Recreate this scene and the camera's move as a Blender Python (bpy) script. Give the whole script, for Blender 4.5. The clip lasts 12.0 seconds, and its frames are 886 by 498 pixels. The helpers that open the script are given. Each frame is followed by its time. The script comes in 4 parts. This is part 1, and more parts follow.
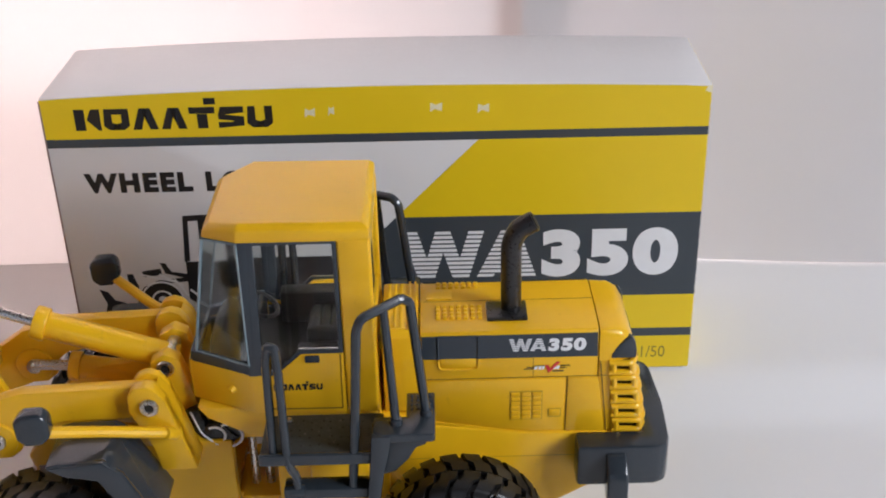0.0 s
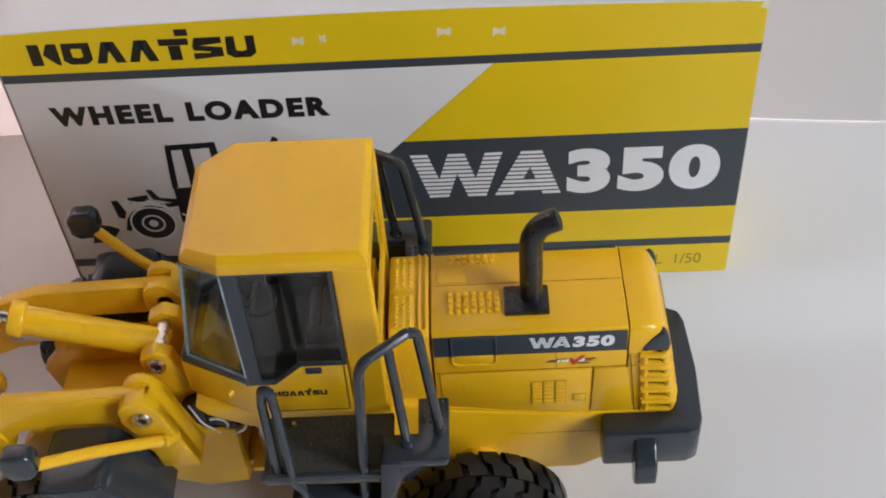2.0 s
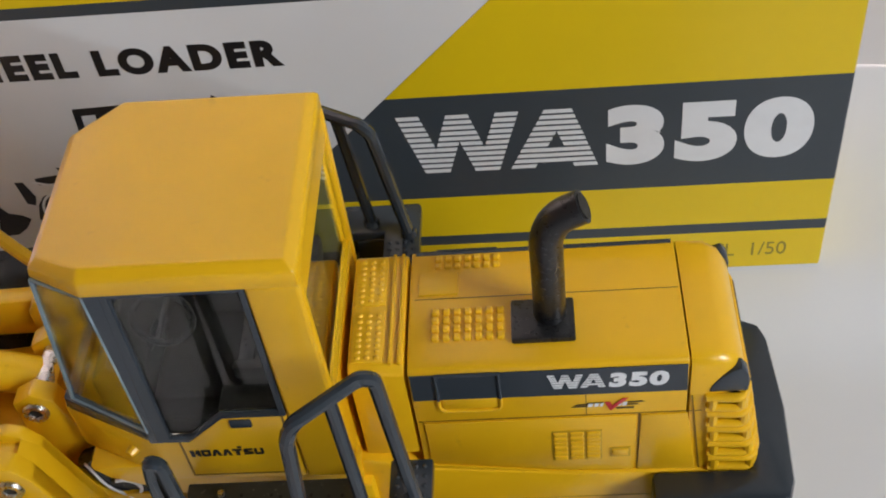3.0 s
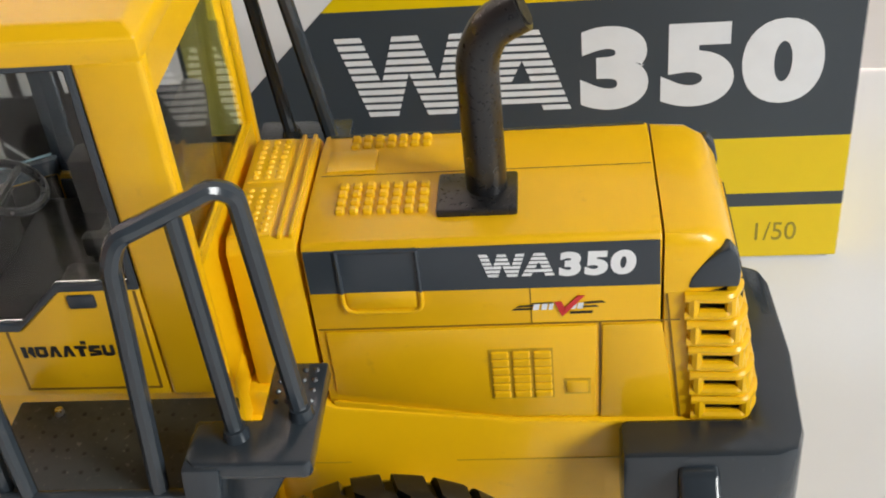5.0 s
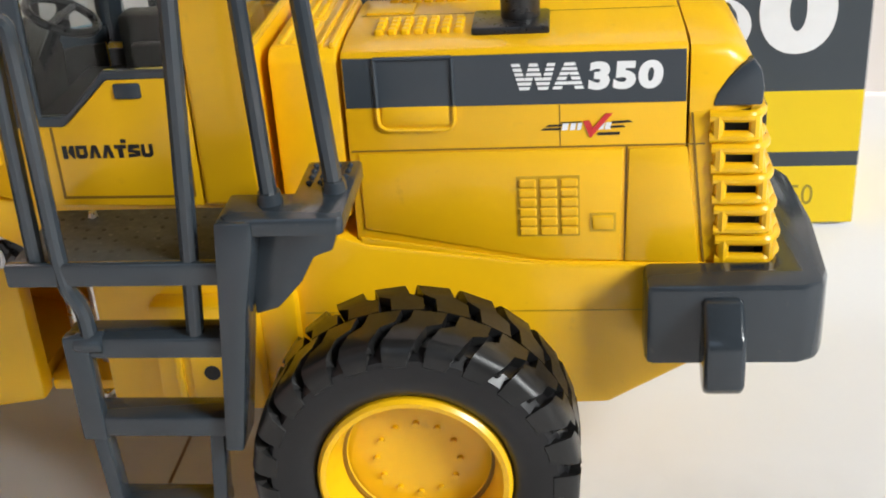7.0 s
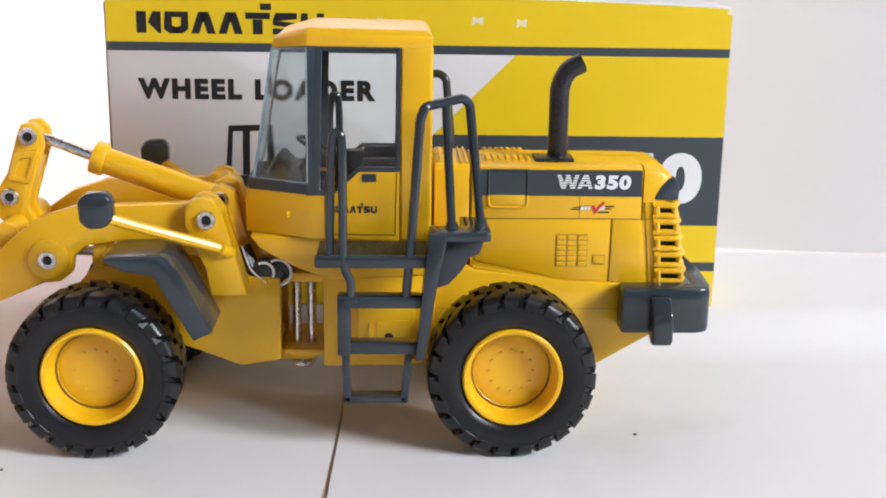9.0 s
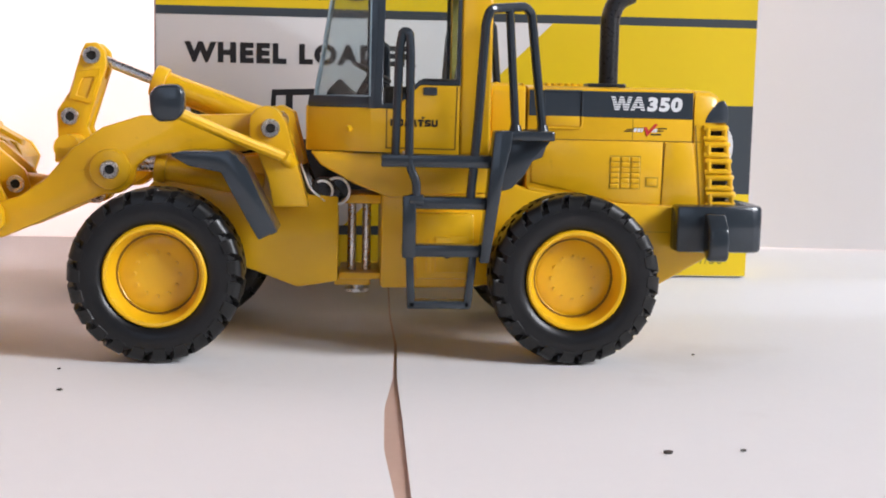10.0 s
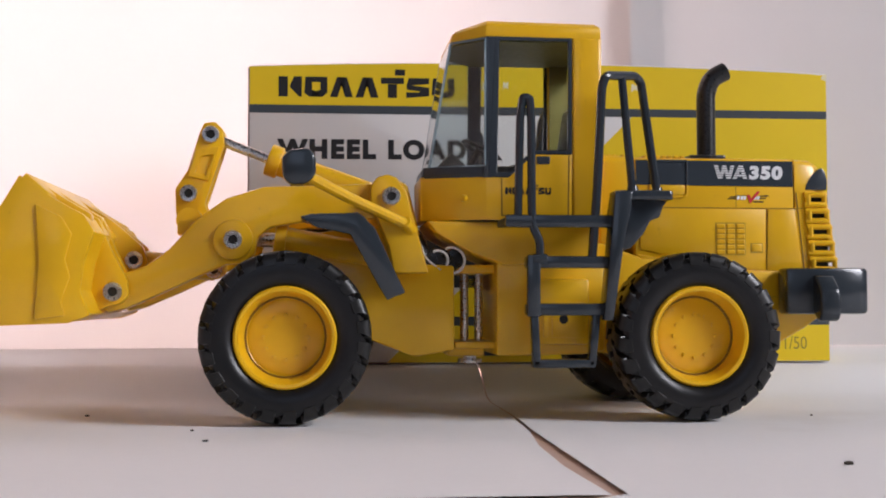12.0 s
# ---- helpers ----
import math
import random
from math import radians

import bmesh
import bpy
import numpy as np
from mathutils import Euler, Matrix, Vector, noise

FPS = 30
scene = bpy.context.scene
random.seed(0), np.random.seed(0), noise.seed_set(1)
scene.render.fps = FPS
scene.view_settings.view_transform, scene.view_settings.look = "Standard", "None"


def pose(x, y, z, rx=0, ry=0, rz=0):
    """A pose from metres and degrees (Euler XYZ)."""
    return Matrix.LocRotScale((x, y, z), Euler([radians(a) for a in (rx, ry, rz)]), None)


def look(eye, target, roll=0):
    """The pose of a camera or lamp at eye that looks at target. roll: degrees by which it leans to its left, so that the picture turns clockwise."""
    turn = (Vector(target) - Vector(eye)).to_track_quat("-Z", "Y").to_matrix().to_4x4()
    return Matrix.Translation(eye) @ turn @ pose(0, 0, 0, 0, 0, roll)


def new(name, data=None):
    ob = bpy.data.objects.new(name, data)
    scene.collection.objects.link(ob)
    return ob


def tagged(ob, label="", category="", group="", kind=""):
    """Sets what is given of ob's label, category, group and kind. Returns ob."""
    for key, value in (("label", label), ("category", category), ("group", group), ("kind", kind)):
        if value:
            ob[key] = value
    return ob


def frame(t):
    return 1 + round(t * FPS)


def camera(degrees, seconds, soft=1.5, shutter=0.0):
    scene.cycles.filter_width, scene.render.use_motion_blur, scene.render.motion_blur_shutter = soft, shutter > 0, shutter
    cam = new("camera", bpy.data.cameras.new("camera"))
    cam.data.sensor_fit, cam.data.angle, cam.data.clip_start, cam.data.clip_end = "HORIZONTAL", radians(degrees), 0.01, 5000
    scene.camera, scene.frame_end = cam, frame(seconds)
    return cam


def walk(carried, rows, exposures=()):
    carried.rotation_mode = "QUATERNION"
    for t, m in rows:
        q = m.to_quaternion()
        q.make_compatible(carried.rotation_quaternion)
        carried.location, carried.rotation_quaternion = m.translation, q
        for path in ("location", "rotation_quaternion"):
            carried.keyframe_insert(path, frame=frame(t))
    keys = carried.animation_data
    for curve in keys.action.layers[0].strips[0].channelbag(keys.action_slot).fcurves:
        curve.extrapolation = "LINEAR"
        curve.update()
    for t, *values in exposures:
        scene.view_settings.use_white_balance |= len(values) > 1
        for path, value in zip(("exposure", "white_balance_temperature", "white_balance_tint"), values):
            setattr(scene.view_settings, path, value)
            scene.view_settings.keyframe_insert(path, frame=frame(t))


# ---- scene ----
# camera and its walk: seconds, x, y, z, yaw, pitch, roll
cam = camera(40.0, 12.0, soft=1.9)
ROWS = [
    (0, 0.0644, -0.1793, 0.1566, -0.10, -28.73, -1.50),
    (0.5, 0.0700, -0.1662, 0.1813, 1.26, -38.14, -2.46),
    (1, 0.0721, -0.1517, 0.1985, 2.34, -44.71, -3.73),
    (1.5, 0.0677, -0.1474, 0.2140, 2.14, -46.59, -4.56),
    (2, 0.0693, -0.1252, 0.1891, 2.87, -46.44, -4.75),
    (2.5, 0.0712, -0.1031, 0.1643, 5.85, -47.22, -7.18),
    (2.7, 0.0739, -0.0923, 0.1581, 7.07, -47.81, -8.31),
    (4.3, 0.0799, -0.0758, 0.1245, 7.41, -44.38, -8.62),
    (4.5, 0.0808, -0.0799, 0.1187, 7.39, -43.37, -8.39),
    (5, 0.0827, -0.0871, 0.1070, 7.31, -37.48, -6.56),
    (5.5, 0.0807, -0.0962, 0.0858, 6.83, -31.25, -4.80),
    (6, 0.0769, -0.1002, 0.0893, 6.02, -28.71, -4.28),
    (6.5, 0.0801, -0.1023, 0.0856, 6.41, -27.22, -4.86),
    (7, 0.0799, -0.1085, 0.0785, 6.49, -26.84, -3.81),
    (7.2, 0.0778, -0.1187, 0.0837, 5.53, -27.01, -3.43),
    (8.8, 0.0511, -0.2148, 0.0906, -1.69, -15.89, 0.61),
    (9, 0.0465, -0.2150, 0.0858, -2.53, -14.65, 0.92),
    (9.5, 0.0303, -0.2131, 0.0736, -4.89, -11.96, 0.02),
    (10, 0.0287, -0.2238, 0.0419, -4.54, -6.49, 1.21),
    (10.5, 0.0133, -0.2255, 0.0263, -6.10, -3.43, -0.30),
    (11, 0.0054, -0.2243, 0.0205, -6.70, -1.27, 4.10),
    (11.5, 0.0036, -0.2245, 0.0194, -5.88, 2.30, -0.03),
    (12, 0.0035, -0.2250, 0.0205, -5.72, 2.36, -0.05),
]


def aim(x, y, z, yaw, pitch, roll):
    a, b = radians(yaw), radians(pitch)
    way = Vector((-math.sin(a) * math.cos(b), math.cos(a) * math.cos(b), math.sin(b)))
    return look((x, y, z), Vector((x, y, z)) + way, roll)


walk(cam, [(t, aim(*p)) for t, *p in ROWS], exposures=[(0, -0.02, 6250, 15), (0.5, -0.05, 6250, 14), (1.5, 0.06, 6250, 13), (2.5, -0.18, 6300, 12), (4.5, 0.16, 6800, 10), (5.5, 0.42, 6800, 9), (6.0, 0.58, 6700, 9), (7.0, 0.62, 6700, 9), (9.0, 0.56, 6250, 14), (9.5, 0.46, 6300, 15), (11.0, 0.43, 6450, 17), (12, -0.05, 6450, 19)])

# world and light: daylight through the east window, plus added south and north fill
world = bpy.data.worlds.new("sky")
scene.world = world
world.use_nodes = True
wn = world.node_tree
sky = wn.nodes.new("ShaderNodeTexSky")
sky.sky_type = "NISHITA"
sky.sun_disc = False
sky.sun_elevation = radians(38)
sky.sun_rotation = radians(120)
wn.nodes["Background"].inputs[1].default_value = 0.12
wn.links.new(sky.outputs[0], wn.nodes["Background"].inputs[0])



def area_lamp(name, place, target, size, power, colour):
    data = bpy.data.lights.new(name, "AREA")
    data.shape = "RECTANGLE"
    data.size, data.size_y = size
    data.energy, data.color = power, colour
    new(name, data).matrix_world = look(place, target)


area_lamp("east_window_light", (0.97, -0.56, 0.60), (0.0, 0.0, 0.05), (0.40, 0.46), 13.0, (0.92, 0.97, 1.0))
# added fill from behind the camera, brightens the faces towards -y
area_lamp("south_fill_light", (-0.30, -2.02, 0.85), (0.0, 0.0, 0.05), (0.9, 0.9), 0.7, (0.94, 0.98, 1.0))
# added lamp behind the left upright sheet, makes the paper glow pinkish
area_lamp("backdrop_fill_light", (-0.17, 0.192, 0.235), (-0.17, -1.0, 0.235), (0.44, 0.44), 7.2, (1.0, 0.84, 0.79))


# ---------- materials ----------
def mat_new(name):
    m = bpy.data.materials.new(name)
    m.use_nodes = True
    nt = m.node_tree
    return m, nt, nt.nodes["Principled BSDF"]


def noise_node(nt, scale, detail=4.0, rough=0.55):
    tc = nt.nodes.new("ShaderNodeTexCoord")
    n = nt.nodes.new("ShaderNodeTexNoise")
    n.inputs["Scale"].default_value = scale
    n.inputs["Detail"].default_value = detail
    n.inputs["Roughness"].default_value = rough
    nt.links.new(tc.outputs["Object"], n.inputs["Vector"])
    return n


def ramp(nt, src, a, b, ca, cb):
    r = nt.nodes.new("ShaderNodeValToRGB")
    r.color_ramp.elements[0].position, r.color_ramp.elements[1].position = a, b
    r.color_ramp.elements[0].color, r.color_ramp.elements[1].color = (*ca, 1), (*cb, 1)
    nt.links.new(src, r.inputs[0])
    return r


def paint(name, col, rough=0.35, spread=0.06, coarse=60, fine=1500, bump=0.05, metal=0.0, coat=0.0, dirt=None, spec=0.5, grain=0.15):
    """A surface with two scales of variation: broad drift of tone and fine grain with a little relief."""
    m, nt, b = mat_new(name)
    n1, n2 = noise_node(nt, coarse), noise_node(nt, fine, 3)
    lo = tuple(c * (1 - spread) for c in col)
    hi = tuple(min(1, c * (1 + spread)) for c in col)
    r1 = ramp(nt, n1.outputs["Fac"], 0.3, 0.7, lo, hi)
    out = r1.outputs[0]
    if dirt:
        mix = nt.nodes.new("ShaderNodeMixRGB")
        mix.inputs[2].default_value = (*dirt[0], 1)
        n3 = noise_node(nt, dirt[1], 5)
        rr = ramp(nt, n3.outputs["Fac"], dirt[2], dirt[2] + 0.08, (0, 0, 0), (dirt[3],) * 3)
        nt.links.new(rr.outputs[0], mix.inputs[0])
        nt.links.new(out, mix.inputs[1])
        out = mix.outputs[0]
    nt.links.new(out, b.inputs["Base Color"])
    r2 = ramp(nt, n2.outputs["Fac"], 0.3, 0.7, (rough * (1 - grain),) * 3, (min(1, rough * (1 + grain)),) * 3)
    nt.links.new(r2.outputs[0], b.inputs["Roughness"])
    b.inputs["Metallic"].default_value = metal
    b.inputs["Coat Weight"].default_value = coat
    b.inputs["Coat Roughness"].default_value = 0.12
    b.inputs["Specular IOR Level"].default_value = spec
    bp = nt.nodes.new("ShaderNodeBump")
    bp.inputs["Strength"].default_value = bump
    bp.inputs["Distance"].default_value = 0.00004
    nt.links.new(n2.outputs["Fac"], bp.inputs["Height"])
    nt.links.new(bp.outputs[0], b.inputs["Normal"])
    return m


def glass(name, col=(0.97, 1.0, 1.0), rough=0.03, ior=1.45):
    m, nt, b = mat_new(name)
    b.inputs["Base Color"].default_value = (*col, 1)
    b.inputs["Transmission Weight"].default_value = 1.0
    b.inputs["Roughness"].default_value = rough
    b.inputs["IOR"].default_value = ior
    return m


YELLOW = paint("yellow_enamel", (0.80, 0.448, 0.006), 0.33, 0.05, 70, 2200, 0.04, coat=0.28, spec=0.4, dirt=((0.45, 0.22, 0.02), 420, 0.66, 0.25))
GREY = paint("grey_plastic", (0.027, 0.035, 0.043), 0.19, 0.12, 90, 2600, 0.06, coat=0.15, dirt=((0.10, 0.10, 0.09), 700, 0.68, 0.25))
DECK = paint("deck_plastic", (0.030, 0.033, 0.030), 0.5, 0.2, 120, 1500, 0.5, dirt=((0.20, 0.19, 0.16), 1400, 0.62, 0.5))
STRIPE = paint("dark_stripe_ink", (0.034, 0.044, 0.055), 0.26, 0.04, 60, 800, 0.0, grain=0.03)
BLACK = paint("black_plastic", (0.014, 0.014, 0.015), 0.30, 0.2, 100, 2500, 0.06, dirt=((0.06, 0.055, 0.05), 600, 0.68, 0.4))
RUBBER = paint("tyre_rubber", (0.008, 0.008, 0.009), 0.34, 0.15, 120, 900, 0.02, dirt=((0.05, 0.045, 0.035), 520, 0.7, 0.2), spec=0.4, grain=0.06)
TREAD = paint("tread_rubber", (0.009, 0.009, 0.009), 0.34, 0.25, 160, 2400, 0.1, dirt=((0.05, 0.043, 0.032), 700, 0.58, 0.25), spec=0.45)
CHROME = paint("bright_steel", (0.64, 0.62, 0.60), 0.28, 0.1, 200, 3000, 0.05, metal=1.0)
# near-black put in for shade inside holes and slots; also the platform's specks
SHADE_SPECK = paint("hole_shade_and_specks", (0.010, 0.009, 0.008), 0.6, 0.2)
INSIDE = paint("cab_interior", (0.014, 0.012, 0.009), 0.5, 0.2, 120, 1500, 0.2)
OLIVE = paint("cab_lining", (0.16, 0.14, 0.02), 0.5, 0.15, 120, 1500, 0.1)
PANE = glass("clear_plastic", ior=1.28)
PANE_FRONT = glass("thick_clear_plastic", (0.76, 0.83, 0.84), 0.05, 1.5)
# opaque blue-grey that imitates light caught in the edges of the clear panes
PANE_GLINT = paint("pane_glint_paint", (0.20, 0.28, 0.32), 0.15, 0.25, 300, 2000, 0.02, coat=0.5)
PRINT_W = paint("white_print", (0.78, 0.79, 0.80), 0.45, 0.03, 300, 3000, 0.02)
PRINT_K = paint("black_print", (0.012, 0.011, 0.012), 0.45, 0.1, 300, 3000, 0.02)
PRINT_R = paint("red_print", (0.62, 0.03, 0.03), 0.45, 0.05, 300, 3000, 0.02)
JOINT = paint("paint_joint", (0.20, 0.10, 0.004), 0.5, 0.1, 300, 3000, 0.02)
# darker yellow that puts shade into seams, louvre gaps and the latch surround
GROOVE_SHADE = paint("shallow_groove_shade", (0.50, 0.29, 0.006), 0.45, 0.08, 300, 3000, 0.02)
PRINT_O = paint("ochre_print", (0.30, 0.22, 0.02), 0.5, 0.05, 300, 3000, 0.02)
CARD_W = paint("white_card", (0.70, 0.69, 0.68), 0.48, 0.03, 25, 900, 0.05, dirt=((0.60, 0.57, 0.52), 60, 0.70, 0.4))
CARD_Y = paint("yellow_card", (0.81, 0.575, 0.004), 0.42, 0.03, 25, 900, 0.05)
CARD_G = paint("grey_card", (0.046, 0.058, 0.070), 0.42, 0.05, 25, 900, 0.05)
SCUFF = paint("scuffed_card", (0.74, 0.68, 0.45), 0.7, 0.1, 300, 1500, 0.3)
PAPER = paint("white_paper", (0.78, 0.77, 0.765), 0.75, 0.02, 9, 500, 0.12, dirt=((0.66, 0.63, 0.60), 16, 0.62, 0.35), spec=0.3)
BACKPAPER = paint("backdrop_paper", (0.78, 0.77, 0.765), 0.75, 0.02, 9, 500, 0.12, spec=0.3)
bt = BACKPAPER.node_tree
trans = bt.nodes.new("ShaderNodeBsdfTranslucent")
trans.inputs[0].default_value = (0.80, 0.76, 0.74, 1)
both = bt.nodes.new("ShaderNodeMixShader")
both.inputs[0].default_value = 0.35
bt.links.new(bt.nodes["Principled BSDF"].outputs[0], both.inputs[1])
bt.links.new(trans.outputs[0], both.inputs[2])
bt.links.new(both.outputs[0], bt.nodes["Material Output"].inputs[0])
# pink-beige stands for the soft shade of the paper edge along the seam
TABLE = paint("table_seam_shade", (0.58, 0.40, 0.32), 0.5, 0.15, 12, 300, 0.1)
# unseen walls and ceiling, kept dark so that little light bounces back
WALLP = paint("dim_room_paint", (0.22, 0.205, 0.195), 0.8, 0.04, 3, 120, 0.1)
# rose chosen so that the unseen west wall tints the left side by bounce
WALLPINK = paint("rose_bounce_paint", (0.50, 0.36, 0.31), 0.8, 0.04, 3, 120, 0.1)
FLOORM = paint("room_floor_wood", (0.28, 0.17, 0.10), 0.5, 0.2, 5, 60, 0.1)
CRUMB = paint("dark_crumb", (0.05, 0.04, 0.03), 0.8, 0.2)
WINF = paint("window_paint", (0.8, 0.8, 0.78), 0.4, 0.03, 5, 100, 0.05)

# ---------- mesh helpers; lengths in millimetres ----------
K = 0.001
LOADER_M = Matrix.Translation((33 * K, 0, 0)) @ Matrix.Diagonal((1.014 * K, 1.028 * K, 1.019 * K, 1)) @ Matrix.Translation((-33, 0, 0))
CARTON_M = Matrix.Translation((-12.3 * K, 40.4 * K, 6.4 * K)) @ Matrix.Rotation(-0.0134, 4, "Z") @ Matrix.Diagonal((0.836 * K, K, K, 1))
WORLD_M = Matrix.Diagonal((K, K, K, 1))
FRAME_M = [LOADER_M]


def link_mesh(name, bm, mat, parent=None, label="", sharp=35):
    bmesh.ops.remove_doubles(bm, verts=bm.verts, dist=1e-5)
    bmesh.ops.recalc_face_normals(bm, faces=bm.faces)
    for f in bm.faces:
        f.smooth = True
    for e in bm.edges:
        if len(e.link_faces) == 2 and e.calc_face_angle(0) > radians(sharp):
            e.smooth = False
    bm.transform(FRAME_M[-1])
    me = bpy.data.meshes.new(name)
    bm.to_mesh(me)
    bm.free()
    me.materials.append(mat)
    ob = new(name, me)
    if parent:
        ob.parent = parent
    if label:
        ob["label"] = label
    return ob


def part(name, bm, mat, parent, label=""):
    return link_mesh(name, bm, mat, parent, label)


def thing(name, label, category, group="", kind=""):
    return tagged(new(name), label, category, group, kind)


def bevelled(bm, w, seg=2, limit=25):
    if w > 0:
        es = [e for e in bm.edges if len(e.link_faces) == 2 and e.calc_face_angle(0) > radians(limit)]
        bmesh.ops.bevel(bm, geom=es, offset=w, segments=seg, affect="EDGES", profile=0.5, clamp_overlap=True)
    return bm


def prism(pts, y0, y1, w=0.0, axis="y", seg=2):
    """A polygon drawn in two axes and pushed along the third."""
    bm = bmesh.new()
    put = {"y": lambda a, b, c: (a, c, b), "x": lambda a, b, c: (c, a, b), "z": lambda a, b, c: (a, b, c)}[axis]
    va = [bm.verts.new(put(a, b, y0)) for a, b in pts]
    vb = [bm.verts.new(put(a, b, y1)) for a, b in pts]
    bm.faces.new(va)
    bm.faces.new(vb[::-1])
    n = len(pts)
    for i in range(n):
        j = (i + 1) % n
        bm.faces.new((va[i], vb[i], vb[j], va[j]))
    bmesh.ops.recalc_face_normals(bm, faces=bm.faces)
    return bevelled(bm, w, seg)


def block(x0, x1, y0, y1, z0, z1, w=0.0, seg=2):
    return prism([(x0, z0), (x1, z0), (x1, z1), (x0, z1)], y0, y1, w, "y", seg)


def joined(*bms):
    out = bmesh.new()
    for b in bms:
        me = bpy.data.meshes.new("tmp")
        b.to_mesh(me)
        b.free()
        out.from_mesh(me)
        bpy.data.meshes.remove(me)
    return out


def rod(p, q, r, r2=None, seg=14, cap=0.0):
    bm = bmesh.new()
    p, q = Vector(p), Vector(q)
    bmesh.ops.create_cone(bm, cap_ends=True, segments=seg, radius1=r, radius2=r if r2 is None else r2, depth=(q - p).length)
    if cap:
        bevelled(bm, cap, 2, 60)
    m = Matrix.Translation((p + q) / 2) @ (q - p).to_track_quat("Z", "Y").to_matrix().to_4x4()
    bm.transform(m)
    return bm


def smooth_path(pts, steps=5, reach=0.35):
    """Rounds the corners of a line of points."""
    pts = [Vector(p) for p in pts]
    out = [pts[0]]
    for a, b, c in zip(pts, pts[1:], pts[2:]):
        d = min((a - b).length, (c - b).length) * reach
        s, e = b + (a - b).normalized() * d, b + (c - b).normalized() * d
        for i in range(steps + 1):
            u = i / steps
            out.append((1 - u) ** 2 * s + 2 * u * (1 - u) * b + u * u * e)
    return out + [pts[-1]]


def tube(pts, r, seg=10, reach=0.35, flat=1.0):
    path = smooth_path(pts, 5, reach)
    bm = bmesh.new()
    rings = []
    for i, p in enumerate(path):
        d = (path[min(i + 1, len(path) - 1)] - path[max(i - 1, 0)]).normalized()
        side = d.cross(Vector((0, 1, 0.01))).normalized()
        up = side.cross(d).normalized()
        rings.append([bm.verts.new(p + r * (math.cos(t) * side + flat * math.sin(t) * up)) for t in (2 * math.pi * k / seg for k in range(seg))])
    for a, b in zip(rings, rings[1:]):
        for k in range(seg):
            bm.faces.new((a[k], a[(k + 1) % seg], b[(k + 1) % seg], b[k]))
    bm.faces.new(rings[0])
    bm.faces.new(rings[-1][::-1])
    return bm


def lathe(profile, centre, seg=48, closed=True):
    """Turns a line of (y, radius) about an axis along y through centre (x, z)."""
    bm = bmesh.new()
    rings = []
    for y, r in profile:
        if r < 1e-6:
            rings.append([bm.verts.new((centre[0], y, centre[1]))])
        else:
            rings.append([bm.verts.new((centre[0] + r * math.cos(a), y, centre[1] + r * math.sin(a))) for a in (2 * math.pi * k / seg for k in range(seg))])
    for a, b in zip(rings, rings[1:] + ([rings[0]] if closed else [])):
        for k in range(seg):
            j = (k + 1) % seg
            if len(a) == 1 and len(b) == 1:
                continue
            if len(a) == 1:
                bm.faces.new((a[0], b[j], b[k]))
            elif len(b) == 1:
                bm.faces.new((a[k], a[j], b[0]))
            else:
                bm.faces.new((a[k], a[j], b[j], b[k]))
    return bm


def mirrored(bm):
    out = bm.copy()
    bmesh.ops.scale(out, vec=(1, -1, 1), verts=out.verts)
    bmesh.ops.reverse_faces(out, faces=out.faces)
    return out


def lettering(text, x0, x1, z0, z1, y, thick=0.06, bold=0.0, slant=0.0, gap=1.0):
    """Writing on an upright face that looks towards -y, fitted into a width and a height."""
    cu = bpy.data.curves.new("writing", "FONT")
    cu.body, cu.size, cu.offset, cu.shear, cu.resolution_u = text, 1.0, bold, slant, 7
    cu.space_character = gap
    tmp = bpy.data.objects.new("writing", cu)
    scene.collection.objects.link(tmp)
    me = bpy.data.meshes.new_from_object(tmp.evaluated_get(bpy.context.evaluated_depsgraph_get()))
    bpy.data.objects.remove(tmp)
    bm = bmesh.new()
    bm.from_mesh(me)
    bpy.data.meshes.remove(me)
    xs, ys = [v.co.x for v in bm.verts], [v.co.y for v in bm.verts]
    sx, sz = (x1 - x0) / (max(xs) - min(xs)), (z1 - z0) / (max(ys) - min(ys))
    lx, ly = min(xs), min(ys)
    for v in bm.verts:
        v.co = ((v.co.x - lx) * sx + x0, y, (v.co.y - ly) * sz + z0)
    ext = bmesh.ops.extrude_face_region(bm, geom=bm.faces[:])
    for v in ext["geom"]:
        if isinstance(v, bmesh.types.BMVert):
            v.co.y -= thick
    return bm


def letters(bm, mat, parent, label):
    """Each letter of a piece of writing as a part of its own."""
    todo = set(bm.verts)
    groups = []
    while todo:
        edge = [todo.pop()]
        group = set(edge)
        while edge:
            v = edge.pop()
            for e in v.link_edges:
                w = e.other_vert(v)
                if w in todo:
                    todo.discard(w)
                    group.add(w)
                    edge.append(w)
        groups.append(group)
    groups.sort(key=lambda g: min(v.co.x for v in g))
    for group in groups:
        one = bmesh.new()
        twin = {v: one.verts.new(v.co) for v in sorted(group, key=lambda v: v.index)}
        for f in bm.faces:
            if f.verts[0] in group:
                one.faces.new([twin[v] for v in f.verts])
        part("letter", one, mat, parent, label)
    bm.free()


def piece(name, mesh, mat, parent, at):
    if not mesh.materials:
        mesh.materials.append(mat)
    ob = new(name, mesh)
    ob.location = FRAME_M[-1] @ Vector(at)
    ob.parent = parent
    return ob


def piece_mesh(name, bm):
    bm.transform(Matrix.Diagonal((*FRAME_M[-1].to_scale(), 1)))
    me = bpy.data.meshes.new(name)
    bm.to_mesh(me)
    bm.free()
    return me


# ---------- the setting ----------
FRAME_M.append(WORLD_M)


